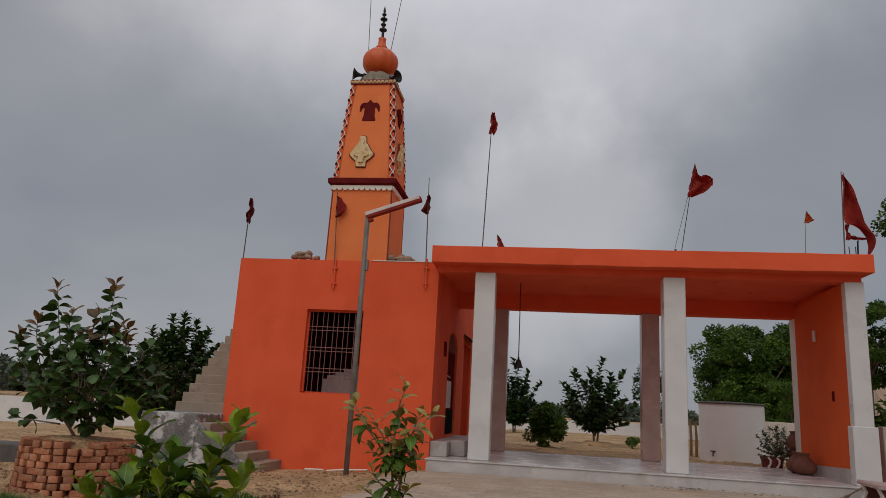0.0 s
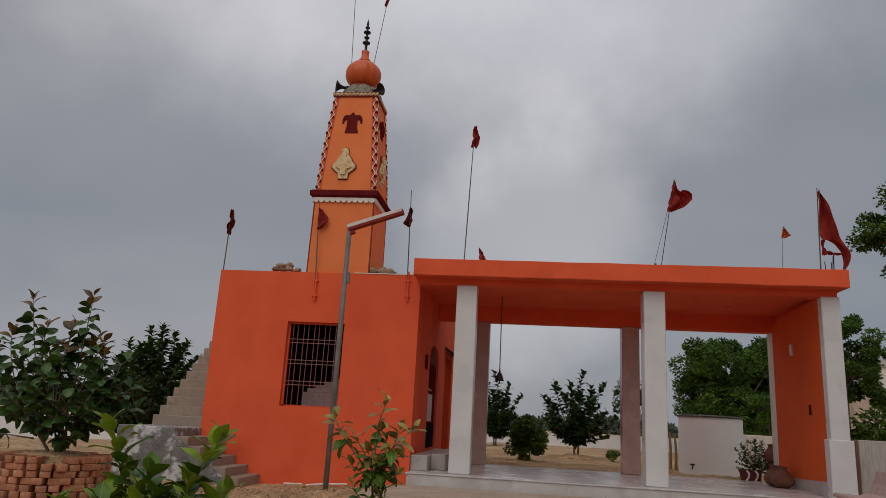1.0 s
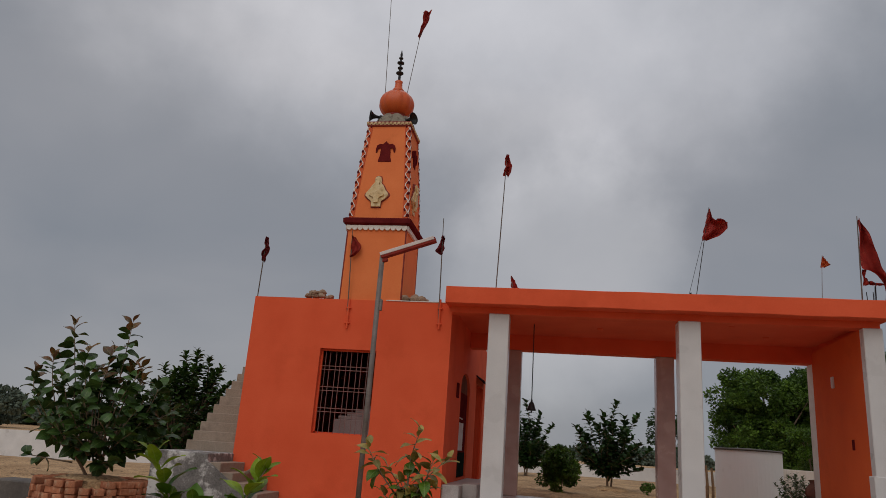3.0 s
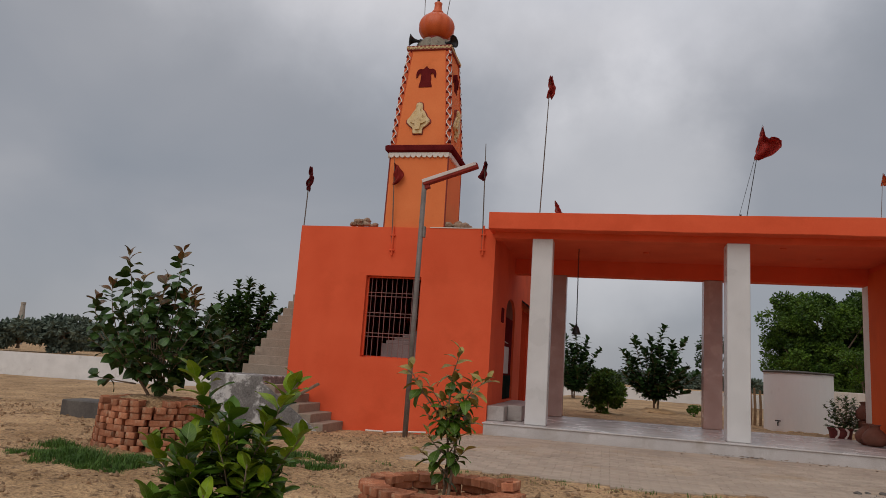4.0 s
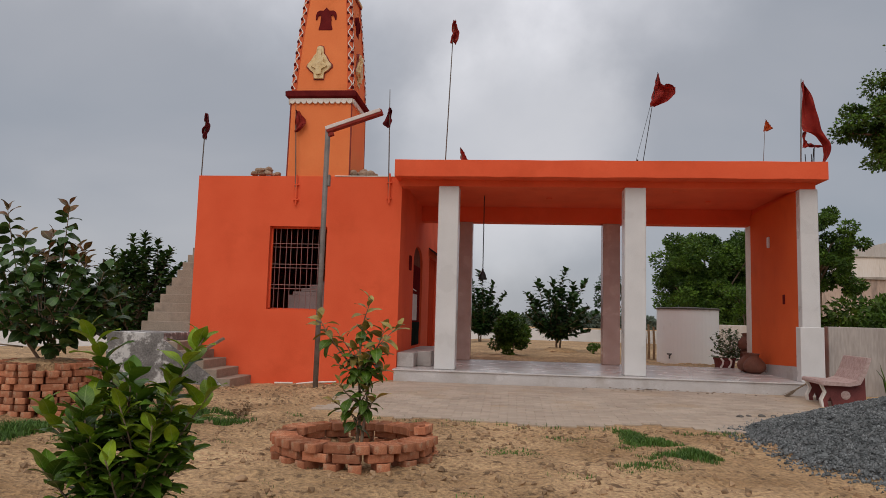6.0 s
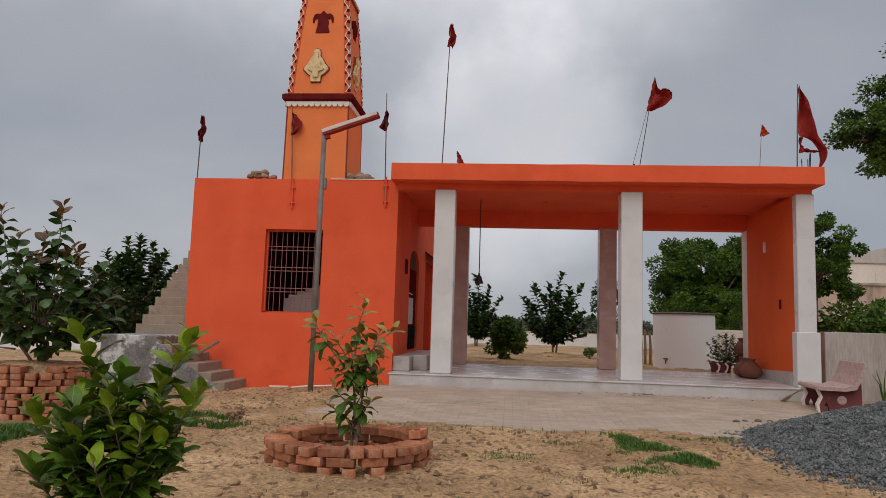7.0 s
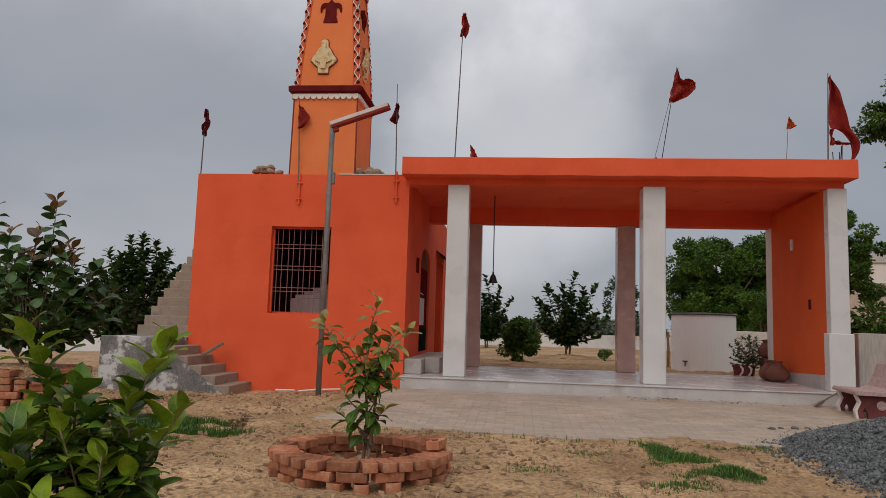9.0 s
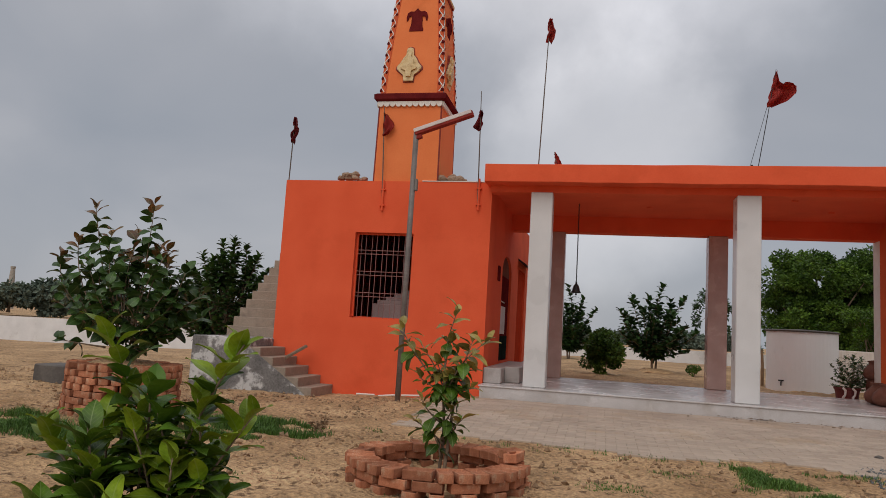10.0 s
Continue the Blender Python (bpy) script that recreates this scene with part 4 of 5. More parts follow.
for c in range(8):
    a, end = 0.06 * (c % 2), 2 * math.pi + 0.06 * (c % 2) - 0.1
    while a < end:
        flat = brng.random() < 0.16
        wide = (0.238 if flat else 0.121) / RP * brng.uniform(1.0, 1.12)
        rr = RP - 0.004 * c + (0.05 if flat else 0.0) + brng.uniform(-0.016, 0.016)
        if c < 7 or brng.random() > 0.2:
            brick_at(planter, POT[0] + rr * math.cos(a + wide / 2), POT[1] + rr * math.sin(a + wide / 2), g0 + 0.04 + 0.0765 * c, math.degrees(a + wide / 2) + (90 if flat else 0) + brng.uniform(-6, 6))
        a += wide
part("soil_fill", lathe(bmesh.new(), [(0.455, 0.0), (0.455, 0.6), (0.3, 0.64), (0.02, 0.65)], 24, (*POT, g0)), M["soil"], planter, "dry soil fill", smooth=True)

# street lamp
lamp = thing("street_lamp", (2.86, -1.2, 0.1), "leaning grey steel pole with a red tube lamp", "street lamp")
LB, LT = Vector((2.86, -1.2, 0.06)), Vector((2.88, -1.2, 4.66))
part("pole", tube(bmesh.new(), [LB, LB.lerp(LT, 0.5), LT], 0.045, 12), M["metal_pole"], lamp, smooth=True)
part("clamp", boxm(2.92, 2.96, -1.24, -1.16, 3.62, 3.82, bevel=0.006), M["metal_pole"], lamp)
am = Matrix.Translation((2.88, -1.2, 4.62)) @ Matrix.Rotation(radians(-19), 4, "Y")
arm = part("lamp_housing", boxm(-0.02, 1.02, -0.06, 0.06, -0.05, 0.05, bevel=0.012), M["lamp_red"], lamp, "red tube lamp housing", m=am)
part("top_cover", boxm(-0.025, 1.0, -0.067, 0.062, 0.002, 0.066, bevel=0.006), M["lamp_top"], lamp, "pale top cover", m=am)
part("bracket", boxm(-0.03, 0.08, -0.04, 0.04, -0.12, -0.052, bevel=0.006), M["lamp_red"], lamp, m=am)


# flags
def cloth(rows, rng, fold=0.05):
    """A slack cloth hanging by the pole head. Rows down its length: the two ends of a cross line (x, z, x, z); folds run along it."""
    bm = bmesh.new()
    nu, steps = 9, 5
    g, ph = [], rng.uniform(0, 6)
    total = (len(rows) - 1) * steps
    for k in range(total + 1):
        i, f = min(k // steps, len(rows) - 2), (k - min(k // steps, len(rows) - 2) * steps) / steps
        q = []
        for c in range(4):
            p0, p1, p2, p3 = (rows[min(max(i + d, 0), len(rows) - 1)][c] for d in (-1, 0, 1, 2))
            q.append(0.5 * (2 * p1 + (p2 - p0) * f + (2 * p0 - 5 * p1 + 4 * p2 - p3) * f * f + (3 * p1 - p0 - 3 * p2 + p3) * f ** 3))
        v = k / total
        line_ = []
        for j in range(nu + 1):
            u = j / nu
            y = fold * ((0.3 + u) * math.sin(9 * u + 2.5 * v + ph) + 0.5 * math.sin(13 * v + 5 * u + ph))
            rag = 0.012 * noise.noise((7 * v + ph, 9 * u, 0)) * (1 if 0 < j < nu else 2)
            line_.append(bm.verts.new((q[0] + (q[2] - q[0]) * u + rag, y, q[1] + (q[3] - q[1]) * u + rag)))
        g.append(line_)
    for a, b in zip(g, g[1:]):
        for j in range(nu):
            bm.faces.new((a[j], a[j + 1], b[j + 1], b[j]))
    bmesh.ops.solidify(bm, geom=bm.faces[:], thickness=0.004)
    return bm


def flag(base, tip, material, label, cloths=(), r=0.012, stays=(), pole_mat="bamboo", fold=0.05):
    """A thin pole with one or more pieces of cloth, their rows counted from the pole head."""
    top = thing("flag", base, label, "flag", "flags on the roofs")
    b, t_ = Vector(base), Vector(tip)
    part("flagpole", tube(bmesh.new(), [b, b.lerp(t_, 0.5), t_], [r, r, r * 0.6], 6), M[pole_mat], top)
    for k, rows in enumerate(cloths):
        part("torn_strip" if k else "cloth", cloth(rows, rng, fold if k == 0 else fold * 0.4), M[material], top, smooth=True, m=Matrix.Translation(t_ + Vector((0.004, -0.004, 0))))
    for s0, s1 in stays:
        part("stay_wire", tube(bmesh.new(), [s0, s1], 0.005, 4), M["dark_metal"], top)
    return top


FURLED = ((-0.01, 0.0, 0.04, -0.02), (-0.03, -0.12, 0.07, -0.10), (-0.01, -0.22, 0.08, -0.24), (-0.05, -0.32, 0.06, -0.35), (-0.06, -0.42, 0.02, -0.44), (-0.03, -0.52, -0.01, -0.52))
flag((0.02, 0.05, TOP), (0.04, 0.05, 5.31), "flag_dark", "dark red pennant furled on a thin pole at the roof corner", (FURLED,), fold=0.06)
flag((1.98, -0.03, 3.55), (1.90, -0.06, 5.46), "flag_red", "small red pennant on a pole before the tower",
     (((0.0, -0.12, 0.02, -0.13), (0.0, -0.24, 0.12, -0.21), (0.0, -0.37, 0.21, -0.36), (0.0, -0.50, 0.13, -0.50), (-0.01, -0.57, 0.02, -0.56)),), fold=0.03)
flag((3.79, -0.03, 3.6), (3.75, -0.06, 5.74), "flag_dark", "dark red pennant hanging on a thin pole beside the roof slab",
     (((-0.02, -0.36, 0.03, -0.36), (-0.03, -0.46, 0.06, -0.45), (-0.08, -0.58, 0.06, -0.56), (-0.12, -0.68, 0.05, -0.69), (-0.02, -0.76, 0.03, -0.75)),), fold=0.05)
flag((4.80, 0.5, 4.27), (4.90, 0.5, 7.36), "flag_red", "red pennant furled on a tall thin pole",
     (((-0.02, 0.0, 0.03, -0.01), (-0.05, -0.14, 0.06, -0.11), (-0.03, -0.26, 0.10, -0.25), (-0.05, -0.38, 0.10, -0.40), (-0.08, -0.48, 0.03, -0.50)),), fold=0.06)
flag((8.56, 0.3, 4.27), (8.86, 0.3, 6.18), "flag_red", "tattered red flag bunched on a stayed pole",
     (((-0.01, -0.04, 0.01, -0.05), (-0.04, -0.18, 0.04, -0.19), (-0.08, -0.32, 0.09, -0.30), (-0.10, -0.42, 0.24, -0.32), (-0.12, -0.54, 0.29, -0.44), (-0.15, -0.62, 0.16, -0.60), (-0.14, -0.68, 0.0, -0.67)),
      ((0.08, -0.29, 0.14, -0.24), (0.18, -0.29, 0.24, -0.26), (0.25, -0.35, 0.32, -0.34), (0.24, -0.46, 0.31, -0.46))), r=0.007, stays=(((8.42, 0.3, 4.3), (8.73, 0.3, 5.55)),), pole_mat="dark_metal", fold=0.07)
flag((11.16, 1.5, 4.27), (11.24, 1.5, 5.60), "flag_orange", "small faded orange flag on a thin pole",
     (((0.0, 0.0, 0.02, -0.02), (-0.02, -0.11, 0.07, -0.11), (-0.04, -0.18, 0.15, -0.18), (-0.05, -0.26, 0.03, -0.24)),), r=0.006, pole_mat="metal_pole", fold=0.02)
flag((11.38, 0.15, 4.27), (11.42, 0.15, 5.98), "flag_red", "large red flag torn at its foot on the roof corner",
     (((0.0, -0.05, 0.03, -0.10), (0.0, -0.30, 0.14, -0.32), (-0.01, -0.55, 0.22, -0.54), (-0.01, -0.80, 0.32, -0.78), (0.0, -1.02, 0.42, -0.98), (0.16, -1.04, 0.48, -1.16), (0.32, -1.18, 0.50, -1.32), (0.36, -1.40, 0.46, -1.48), (0.32, -1.60, 0.35, -1.62)),
      ((-0.01, -1.0, 0.08, -1.02), (0.0, -1.15, 0.05, -1.13), (0.0, -1.28, 0.10, -1.22), (0.02, -1.32, 0.20, -1.24)),
      ((0.10, -1.22, 0.10, -1.31), (0.22, -1.25, 0.22, -1.31), (0.36, -1.27, 0.36, -1.29))), fold=0.09)
flag((5.18, 0.4, 4.27), (5.10, 0.4, 4.72), "flag_red", "small red pennant on a short stick",
     (((0.0, 0.0, 0.02, -0.02), (0.0, -0.12, 0.09, -0.13), (0.01, -0.24, 0.16, -0.26), (0.03, -0.33, 0.22, -0.36)),), fold=0.02)
flag((2.10, 0.60, 8.9), (1.99, 0.60, 12.1), "flag_dark", "bare thin pole tied beside the tower ball", r=0.008)
flag((2.60, 0.60, 8.85), (2.86, 0.60, 10.95), "flag_red", "red pennant on a leaning pole above the tower",
     (((-0.06, 0.0, 0.15, 0.02), (-0.05, -0.14, 0.13, -0.10), (-0.06, -0.32, 0.06, -0.28), (-0.09, -0.48, -0.02, -0.47), (-0.13, -0.66, -0.11, -0.66)),), r=0.008, fold=0.05)
for x, nrod in ((4.98, 3), (8.38, 4), (11.5, 4)):
    reb = thing("rebar_bundle", (x, 0.1, 4.272), "rusty reinforcing bars standing up from a column", "rebar", "rebar on the roof")
    for i in range(nrod):
        dx, hh = rng.uniform(-0.12, 0.12), rng.uniform(0.1, 0.18) if x < 11 else rng.uniform(0.25, 0.45)
        part("bar", tube(bmesh.new(), [(x + dx, 0.1, 4.272), (x + dx + rng.uniform(-0.03, 0.03), 0.1, 4.272 + hh)], 0.008, 5), M["dark_metal"], reb)
for x, z0 in ((1.98, 3.55), (3.80, 3.6)):
    clip = thing("pole_clip", (x, -0.02, z0), "orange painted iron pole holder fixed to the wall", "bracket", "pole holders on the wall")
    for z in (z0 + 0.02, z0 + 0.32):
        part("strap", boxm(x - 0.05, x + 0.05, -0.05, -0.002, z - 0.012, z + 0.012, bevel=0.004), M["orange"], clip)
    part("sleeve", tube(bmesh.new(), [(x + 0.002, -0.03, z0 - 0.08), (x, -0.03, z0 + 0.5)], 0.02, 8), M["orange"], clip)


def lump(bm, c, r, rng, flat=0.7):
    g = bmesh.ops.create_icosphere(bm, subdivisions=2, radius=1.0)
    ph = rng.uniform(0, 50)
    for v in g["verts"]:
        n_ = 1 + 0.3 * noise.noise(v.co * 1.3 + Vector((ph, 0, 0)))
        v.co = Vector(c) + Vector((v.co.x * r * n_, v.co.y * r * n_, v.co.z * r * flat * n_))
    return bm


for cx, cy in ((1.30, 0.16), (3.2, 0.18)):
    pile = thing("rubble_pile", (cx, cy, TOP), "small heap of rubble stones on the roof", "rubble", "rubble on the roof")
    for i in range(13):
        dx = rng.uniform(-0.26, 0.26)
        part("stone", lump(bmesh.new(), (cx + dx, cy + rng.uniform(-0.12, 0.15), TOP + 0.04 + rng.uniform(0.02, 0.13) * (1 - 2.4 * abs(dx))), rng.uniform(0.06, 0.10), rng), M["stone"], pile)
for x, y, r_, mt, what in ((9.15, -4.75, 0.045, "white_trim", "small white stone at the foot of the gravel"), (9.28, -2.98, 0.05, "dark_cement", "dark stone at the tip of the gravel heap"), (9.42, -2.9, 0.04, "dark_cement", "dark stone at the tip of the gravel heap"), (9.6, -2.88, 0.05, "dark_cement", "dark stone at the tip of the gravel heap"),
                           (9.78, -2.8, 0.035, "dark_cement", "dark stone at the tip of the gravel heap"), (4.14, -7.72, 0.05, "clod", "brown lump of earth lying on the sand"), (2.6, -5.9, 0.04, "clod", "brown lump of earth lying on the sand"), (5.9, -5.2, 0.035, "clod", "brown lump of earth lying on the sand")):
    single("stone", lump(bmesh.new(), (x, y, gz(x, y) + r_ * 0.35), r_, rng, 0.6), M[mt], what, "stone", "loose stones on the yard")
roof_stone = single("roof_stone", lump(bmesh.new(), (9.9, 0.2, 4.30), 0.06, rng), M["stone"], "small stone lying on the roof slab", "stone")


# loudspeakers on the tower
def loudspeaker(at, yaw):
    top = thing("loudspeaker", pose(*at, 0, 0, yaw), "dark horn loudspeaker on the tower top", "loudspeaker", "loudspeakers on the tower")
    m = Matrix.Rotation(radians(90), 4, "Y")
    part("horn", lathe(bmesh.new(), [(0.03, 0.0), (0.035, 0.06), (0.055, 0.12), (0.10, 0.18), (0.135, 0.205), (0.125, 0.20), (0.05, 0.12), (0.02, 0.08)], 18), M["dark_metal"], top, smooth=True, world=False, m=m)
    part("driver", lathe(bmesh.new(), [(0.05, -0.1), (0.055, -0.02), (0.035, 0.01)], 14), M["dark_metal"], top, world=False, m=m)
    part("bracket", boxm(-0.02, 0.02, -0.02, 0.02, -0.17, -0.02), M["dark_metal"], top, world=False)


loudspeaker((2.08, 0.40, 8.19), 205)
loudspeaker((2.70, 0.38, 8.10), -28)

# tank behind the pavilion
tank = thing("water_tank", (10.82, 6.3, 0.2), "round whitewashed cement water tank with a dark rim", "water tank")
part("tank_body", lathe(bmesh.new(), [(0.785, -0.1), (0.79, 0.8), (0.785, 1.785)], 48, (10.82, 6.3, 0)), M["tank"], tank, smooth=False)
part("lid", lathe(bmesh.new(), [(0.815, 1.787), (0.825, 1.815), (0.785, 1.835), (0.1, 1.865)], 48, (10.82, 6.3, 0)), M["dark_cement"], tank, "dark weathered cement lid")
tp = part("tap", tube(bmesh.new(), [(10.26, 5.77, 0.60), (10.20, 5.61, 0.60), (10.19, 5.57, 0.52)], 0.016, 6), M["dark_metal"], tank, "small iron tap")
part("tap_handle", boxm(10.14, 10.26, 5.60, 5.63, 0.62, 0.65), M["dark_metal"], tp)

# right-hand boundary wall, bench
wall_right = single("wall_east", boxm(11.725, 40, 0.0, 0.2, -0.2, 1.42, bevel=0.01), M["pale_wall"], "weathered pinkish cement boundary wall with dark streaks", "wall", kind="structure")
BM = pose(10.78, -1.95, 0.19, 0, 0, -6)
bench = thing("garden_bench", BM @ Matrix.Scale(0.88, 4), "pinkish concrete bench with dark red end supports", "bench")
sp = [(0.0, 0.44), (0.02, 0.47), (0.42, 0.45), (0.55, 0.50), (0.64, 0.66), (0.72, 0.88), (0.78, 0.88), (0.70, 0.62), (0.60, 0.43), (0.44, 0.395), (0.0, 0.40)]
bm = bmesh.new()
prism(bm, sp, 0.0, 1.15)
part("seat", bm, M["bench_pink"], bench, "curved pinkish concrete seat and back", world=False)
for y0 in (0.12, 0.93):
    leg = [(0.06, 0.0), (0.14, 0.0), (0.12, 0.12), (0.16, 0.2), (0.20, 0.12), (0.21, 0.0), (0.72, 0.0), (0.71, 0.58), (0.60, 0.428), (0.44, 0.393), (0.05, 0.398), (0.10, 0.28), (0.04, 0.15)]
    sup = part("support", prism(bmesh.new(), leg, y0, y0 + 0.08), M["bench_red"], bench, "dark red moulded support", world=False)
    part("front_edge", prism(bmesh.new(), [(0.035, 0.0), (0.065, 0.0), (0.045, 0.15), (0.105, 0.28), (0.055, 0.395), (0.02, 0.395), (0.07, 0.28), (0.008, 0.15)], y0 - 0.012, y0 + 0.092), M["white_trim"], sup, "white painted edge", world=False)
    part("roundel", lathe(bmesh.new(), [(0.07, 0.0), (0.075, 0.012), (0.05, 0.02)], 16), M["bench_pink"], sup, "pale round boss", world=False, m=Matrix.Translation((0.40, y0 - 0.001, 0.24)) @ Matrix.Rotation(radians(90), 4, "X"))

pipe = thing("plastic_pipe", (2.3, -0.12, 0.1), "white plastic pipe lengths lying along the wall foot", "pipe")
for x0, x1, dz in ((1.78, 2.12, 0.0), (2.20, 2.55, 0.01), (2.62, 2.95, 0.02)):
    part("pipe_length", tube(bmesh.new(), [(x0, -0.13, gz(x0, -0.13) + 0.02), (x1, -0.11, gz(x1, -0.11) + 0.02)], 0.016, 8), M["white_trim"], pipe)

single("cement_block", boxm(-3.1, -1.35, -2.35, -1.75, 0.0, 0.37, bevel=0.02), M["dark_cement"], "low dark grey cement block lying in the yard", "block")

broom = thing("broom", (10.78, -0.8, 0.25), "twig broom leaning on the plinth edge", "broom")
part("handle", tube(bmesh.new(), [(10.92, -0.66, 0.37), (11.24, -0.50, 0.52)], 0.014, 6), M["bark"], broom)
bm = bmesh.new()
for i in range(26):
    tube(bm, [(10.94, -0.65, 0.38), (10.68 + rng.uniform(-0.05, 0.05), -0.84 + rng.uniform(-0.06, 0.06), 0.25 + rng.uniform(0, 0.03))], [0.006, 0.003], 4)
part("bristles", bm, M["bark"], broom, "dry twig bristles")["kind"] = "stuff"
sprout = thing("sprout", (12.55, -0.25, gz(12.5, -0.2) - 0.02), "small green sprout at the wall foot", "plant")
for k in range(7):
    a = k * 0.9
    part("blade", tube(bmesh.new(), [(0, 0, 0.0), (0.06 * math.cos(a), 0.06 * math.sin(a), 0.35), (0.16 * math.cos(a), 0.16 * math.sin(a), 0.5 + 0.05 * (k % 3))], [0.012, 0.009, 0.002], 4), M["leaf"], sprout, world=False)


# ---------------------------------------------------------------- trees and distance
def leaf_cloud(bm, centres, count, size, rng):
    """Many small bent leaf blades scattered over clumps (centre, radii)."""
    for c, rad in centres:
        for _ in range(count):
            v = Vector((rng.gauss(0, 1), rng.gauss(0, 1), rng.gauss(0, 1))).normalized() * (0.55 + 0.5 * rng.random())
            p = Vector(c) + Vector((v.x * rad[0], v.y * rad[1], v.z * rad[2]))
            d = (v + Vector((rng.uniform(-1, 1), rng.uniform(-1, 1), rng.uniform(-0.9, 0.5)))).normalized()
            s = d.orthogonal().normalized()
            s = (Matrix.Rotation(rng.uniform(0, 6.3), 3, d) @ s)
            L = size * rng.uniform(0.7, 1.4)
            w = L * 0.3
            nr = d.cross(s)
            a, b = bm.verts.new(p), bm.verts.new(p + d * L - nr * L * 0.15)
            e, f = bm.verts.new(p + d * L * 0.5 + s * w + nr * L * 0.08), bm.verts.new(p + d * L * 0.5 - s * w + nr * L * 0.08)
            bm.faces.new((a, e, b))
            bm.faces.new((a, b, f))


def tree(name, at, height, spread, label, rng, clumps=16, count=260, size=0.16, trunk=0.2, mat="foliage", base=0.35, category="tree", group="", limbs=6, multi=1, clump=(0.22, 0.38)):
    top = thing(name, at, label, category, group)
    bm = bmesh.new()
    centres = []
    for k in range(multi):
        a0 = 2 * math.pi * k / max(multi, 1)
        lean = Vector((math.cos(a0), math.sin(a0), 0)) * (0.12 * spread if multi > 1 else 0.03)
        tp = [Vector((0, 0, -0.1)), Vector((0, 0, height * base * 0.5)) + lean * 0.6, Vector((0, 0, height * base)) + lean * 1.2, Vector((0, 0, height * 0.8)) + lean * 2.2]
        tube(bm, tp, [trunk, trunk * 0.8, trunk * 0.65, trunk * 0.15], 8)
        for i in range(limbs):
            a = a0 + 2 * math.pi * i / limbs + rng.uniform(-0.4, 0.4)
            rr = spread * rng.uniform(0.45, 0.85)
            st = tp[2].lerp(tp[3], rng.uniform(0.0, 0.7))
            end = Vector((math.cos(a) * rr, math.sin(a) * rr, height * rng.uniform(base + 0.12, 0.92)))
            tube(bm, [st, st.lerp(end, 0.5) + Vector((0, 0, 0.06 * height)), end], [trunk * 0.35, trunk * 0.22, trunk * 0.06], 6)
            centres.append((end, None))
    part("trunk", bm, M["bark"], top, world=False, smooth=True)
    cl = []
    for i in range(clumps):
        if i < len(centres):
            c = centres[i][0]
        else:
            a, r, h = rng.uniform(0, 6.3), spread * math.sqrt(rng.random()) * 0.85, rng.uniform(base, 0.97)
            r *= math.sqrt(max(0.15, 1 - ((h - 0.62) / 0.42) ** 2))
            c = Vector((r * math.cos(a), r * math.sin(a), height * h))
        q = spread * rng.uniform(*clump)
        cl.append((c, (q, q, q * 0.75)))
    fb = bmesh.new()
    leaf_cloud(fb, cl, count, size, rng)
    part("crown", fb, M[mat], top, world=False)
    return top


def overhanging_tree(at, rng):
    """Tall tree with an open crown: limbs fork into twigs, each hung with sprays of small leaves."""
    top = thing("shade_tree", at, "tall leafy tree overhanging the boundary wall", "tree")
    wood, fb, sprays = bmesh.new(), bmesh.new(), []
    tube(wood, [(0, 0, -0.1), (0.05, 0, 2.2), (-0.1, 0.1, 4.3), (0.1, 0, 6.4)], [0.26, 0.2, 0.17, 0.06], 9)
    limbs = [(-4.0, 0.1, 5.55), (-3.4, 0.5, 6.2), (-3.5, -0.4, 5.8), (-3.0, -0.3, 6.8), (-3.2, 0.2, 5.4), (-2.7, 0.5, 5.6), (-2.5, -0.2, 7.1), (-2.5, 0.3, 5.25), (-2.6, -0.5, 6.2), (-2.3, 0.0, 8.7)]
    for i in range(14):
        a, r = radians(-115 + 17 * i) + rng.uniform(-0.15, 0.15), rng.uniform(1.6, 3.8)
        limbs.append((r * math.cos(a), r * math.sin(a), rng.uniform(5.0, 7.8)))
    for end in limbs:
        end = Vector(end)
        st = Vector((0, 0, min(max(3.8, end.z - 1.2), 6.2)))
        mid = st.lerp(end, 0.5) + Vector((0, 0, 0.5))
        tube(wood, [st, mid, end], [0.09, 0.05, 0.015], 6)
        for k in range(10):
            f = rng.uniform(0.55, 1.0)
            p = mid.lerp(end, (f - 0.35) / 0.65)
            q = p + Vector((rng.gauss(0, 0.32), rng.gauss(0, 0.4), rng.gauss(0.0, 0.28)))
            tube(wood, [p, p.lerp(q, 0.6) + Vector((0, 0, 0.08)), q], [0.018, 0.01, 0.004], 4)
            w = rng.uniform(0.2, 0.42)
            sprays.append((q, (w, w, w * 0.6)))
            sprays.append((p.lerp(q, 0.5), (w * 0.7, w * 0.7, w * 0.45)))
    leaf_cloud(fb, sprays, 210, 0.08, rng)
    part("trunk", wood, M["bark"], top, world=False, smooth=True)
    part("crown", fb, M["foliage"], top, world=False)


trng = random.Random(21)
shoot_plant("yard_tree", (-2.75, 3.0, gz(-2.75, 3.0)), "dense dark green young tree beyond the stair", (0, 0, 0.55), dome(90, 1.3, 1.1, 0.6, 2.8, trng) + [(-0.25, 0, 3.1), (0.05, 0, 3.15), (0.4, 0, 3.0), (0.75, 0, 2.75), (1.05, 0, 2.4), (-0.75, 0, 2.75), (-1.0, 0, 2.35), (1.45, 0, 2.2), (1.35, 0, 1.7)], 0.21, trng, body="leaf_dark", count=30, reach=0.6, droop=0.5, stem=0.04, joined="fig_foliage", trunks=3, category="tree")
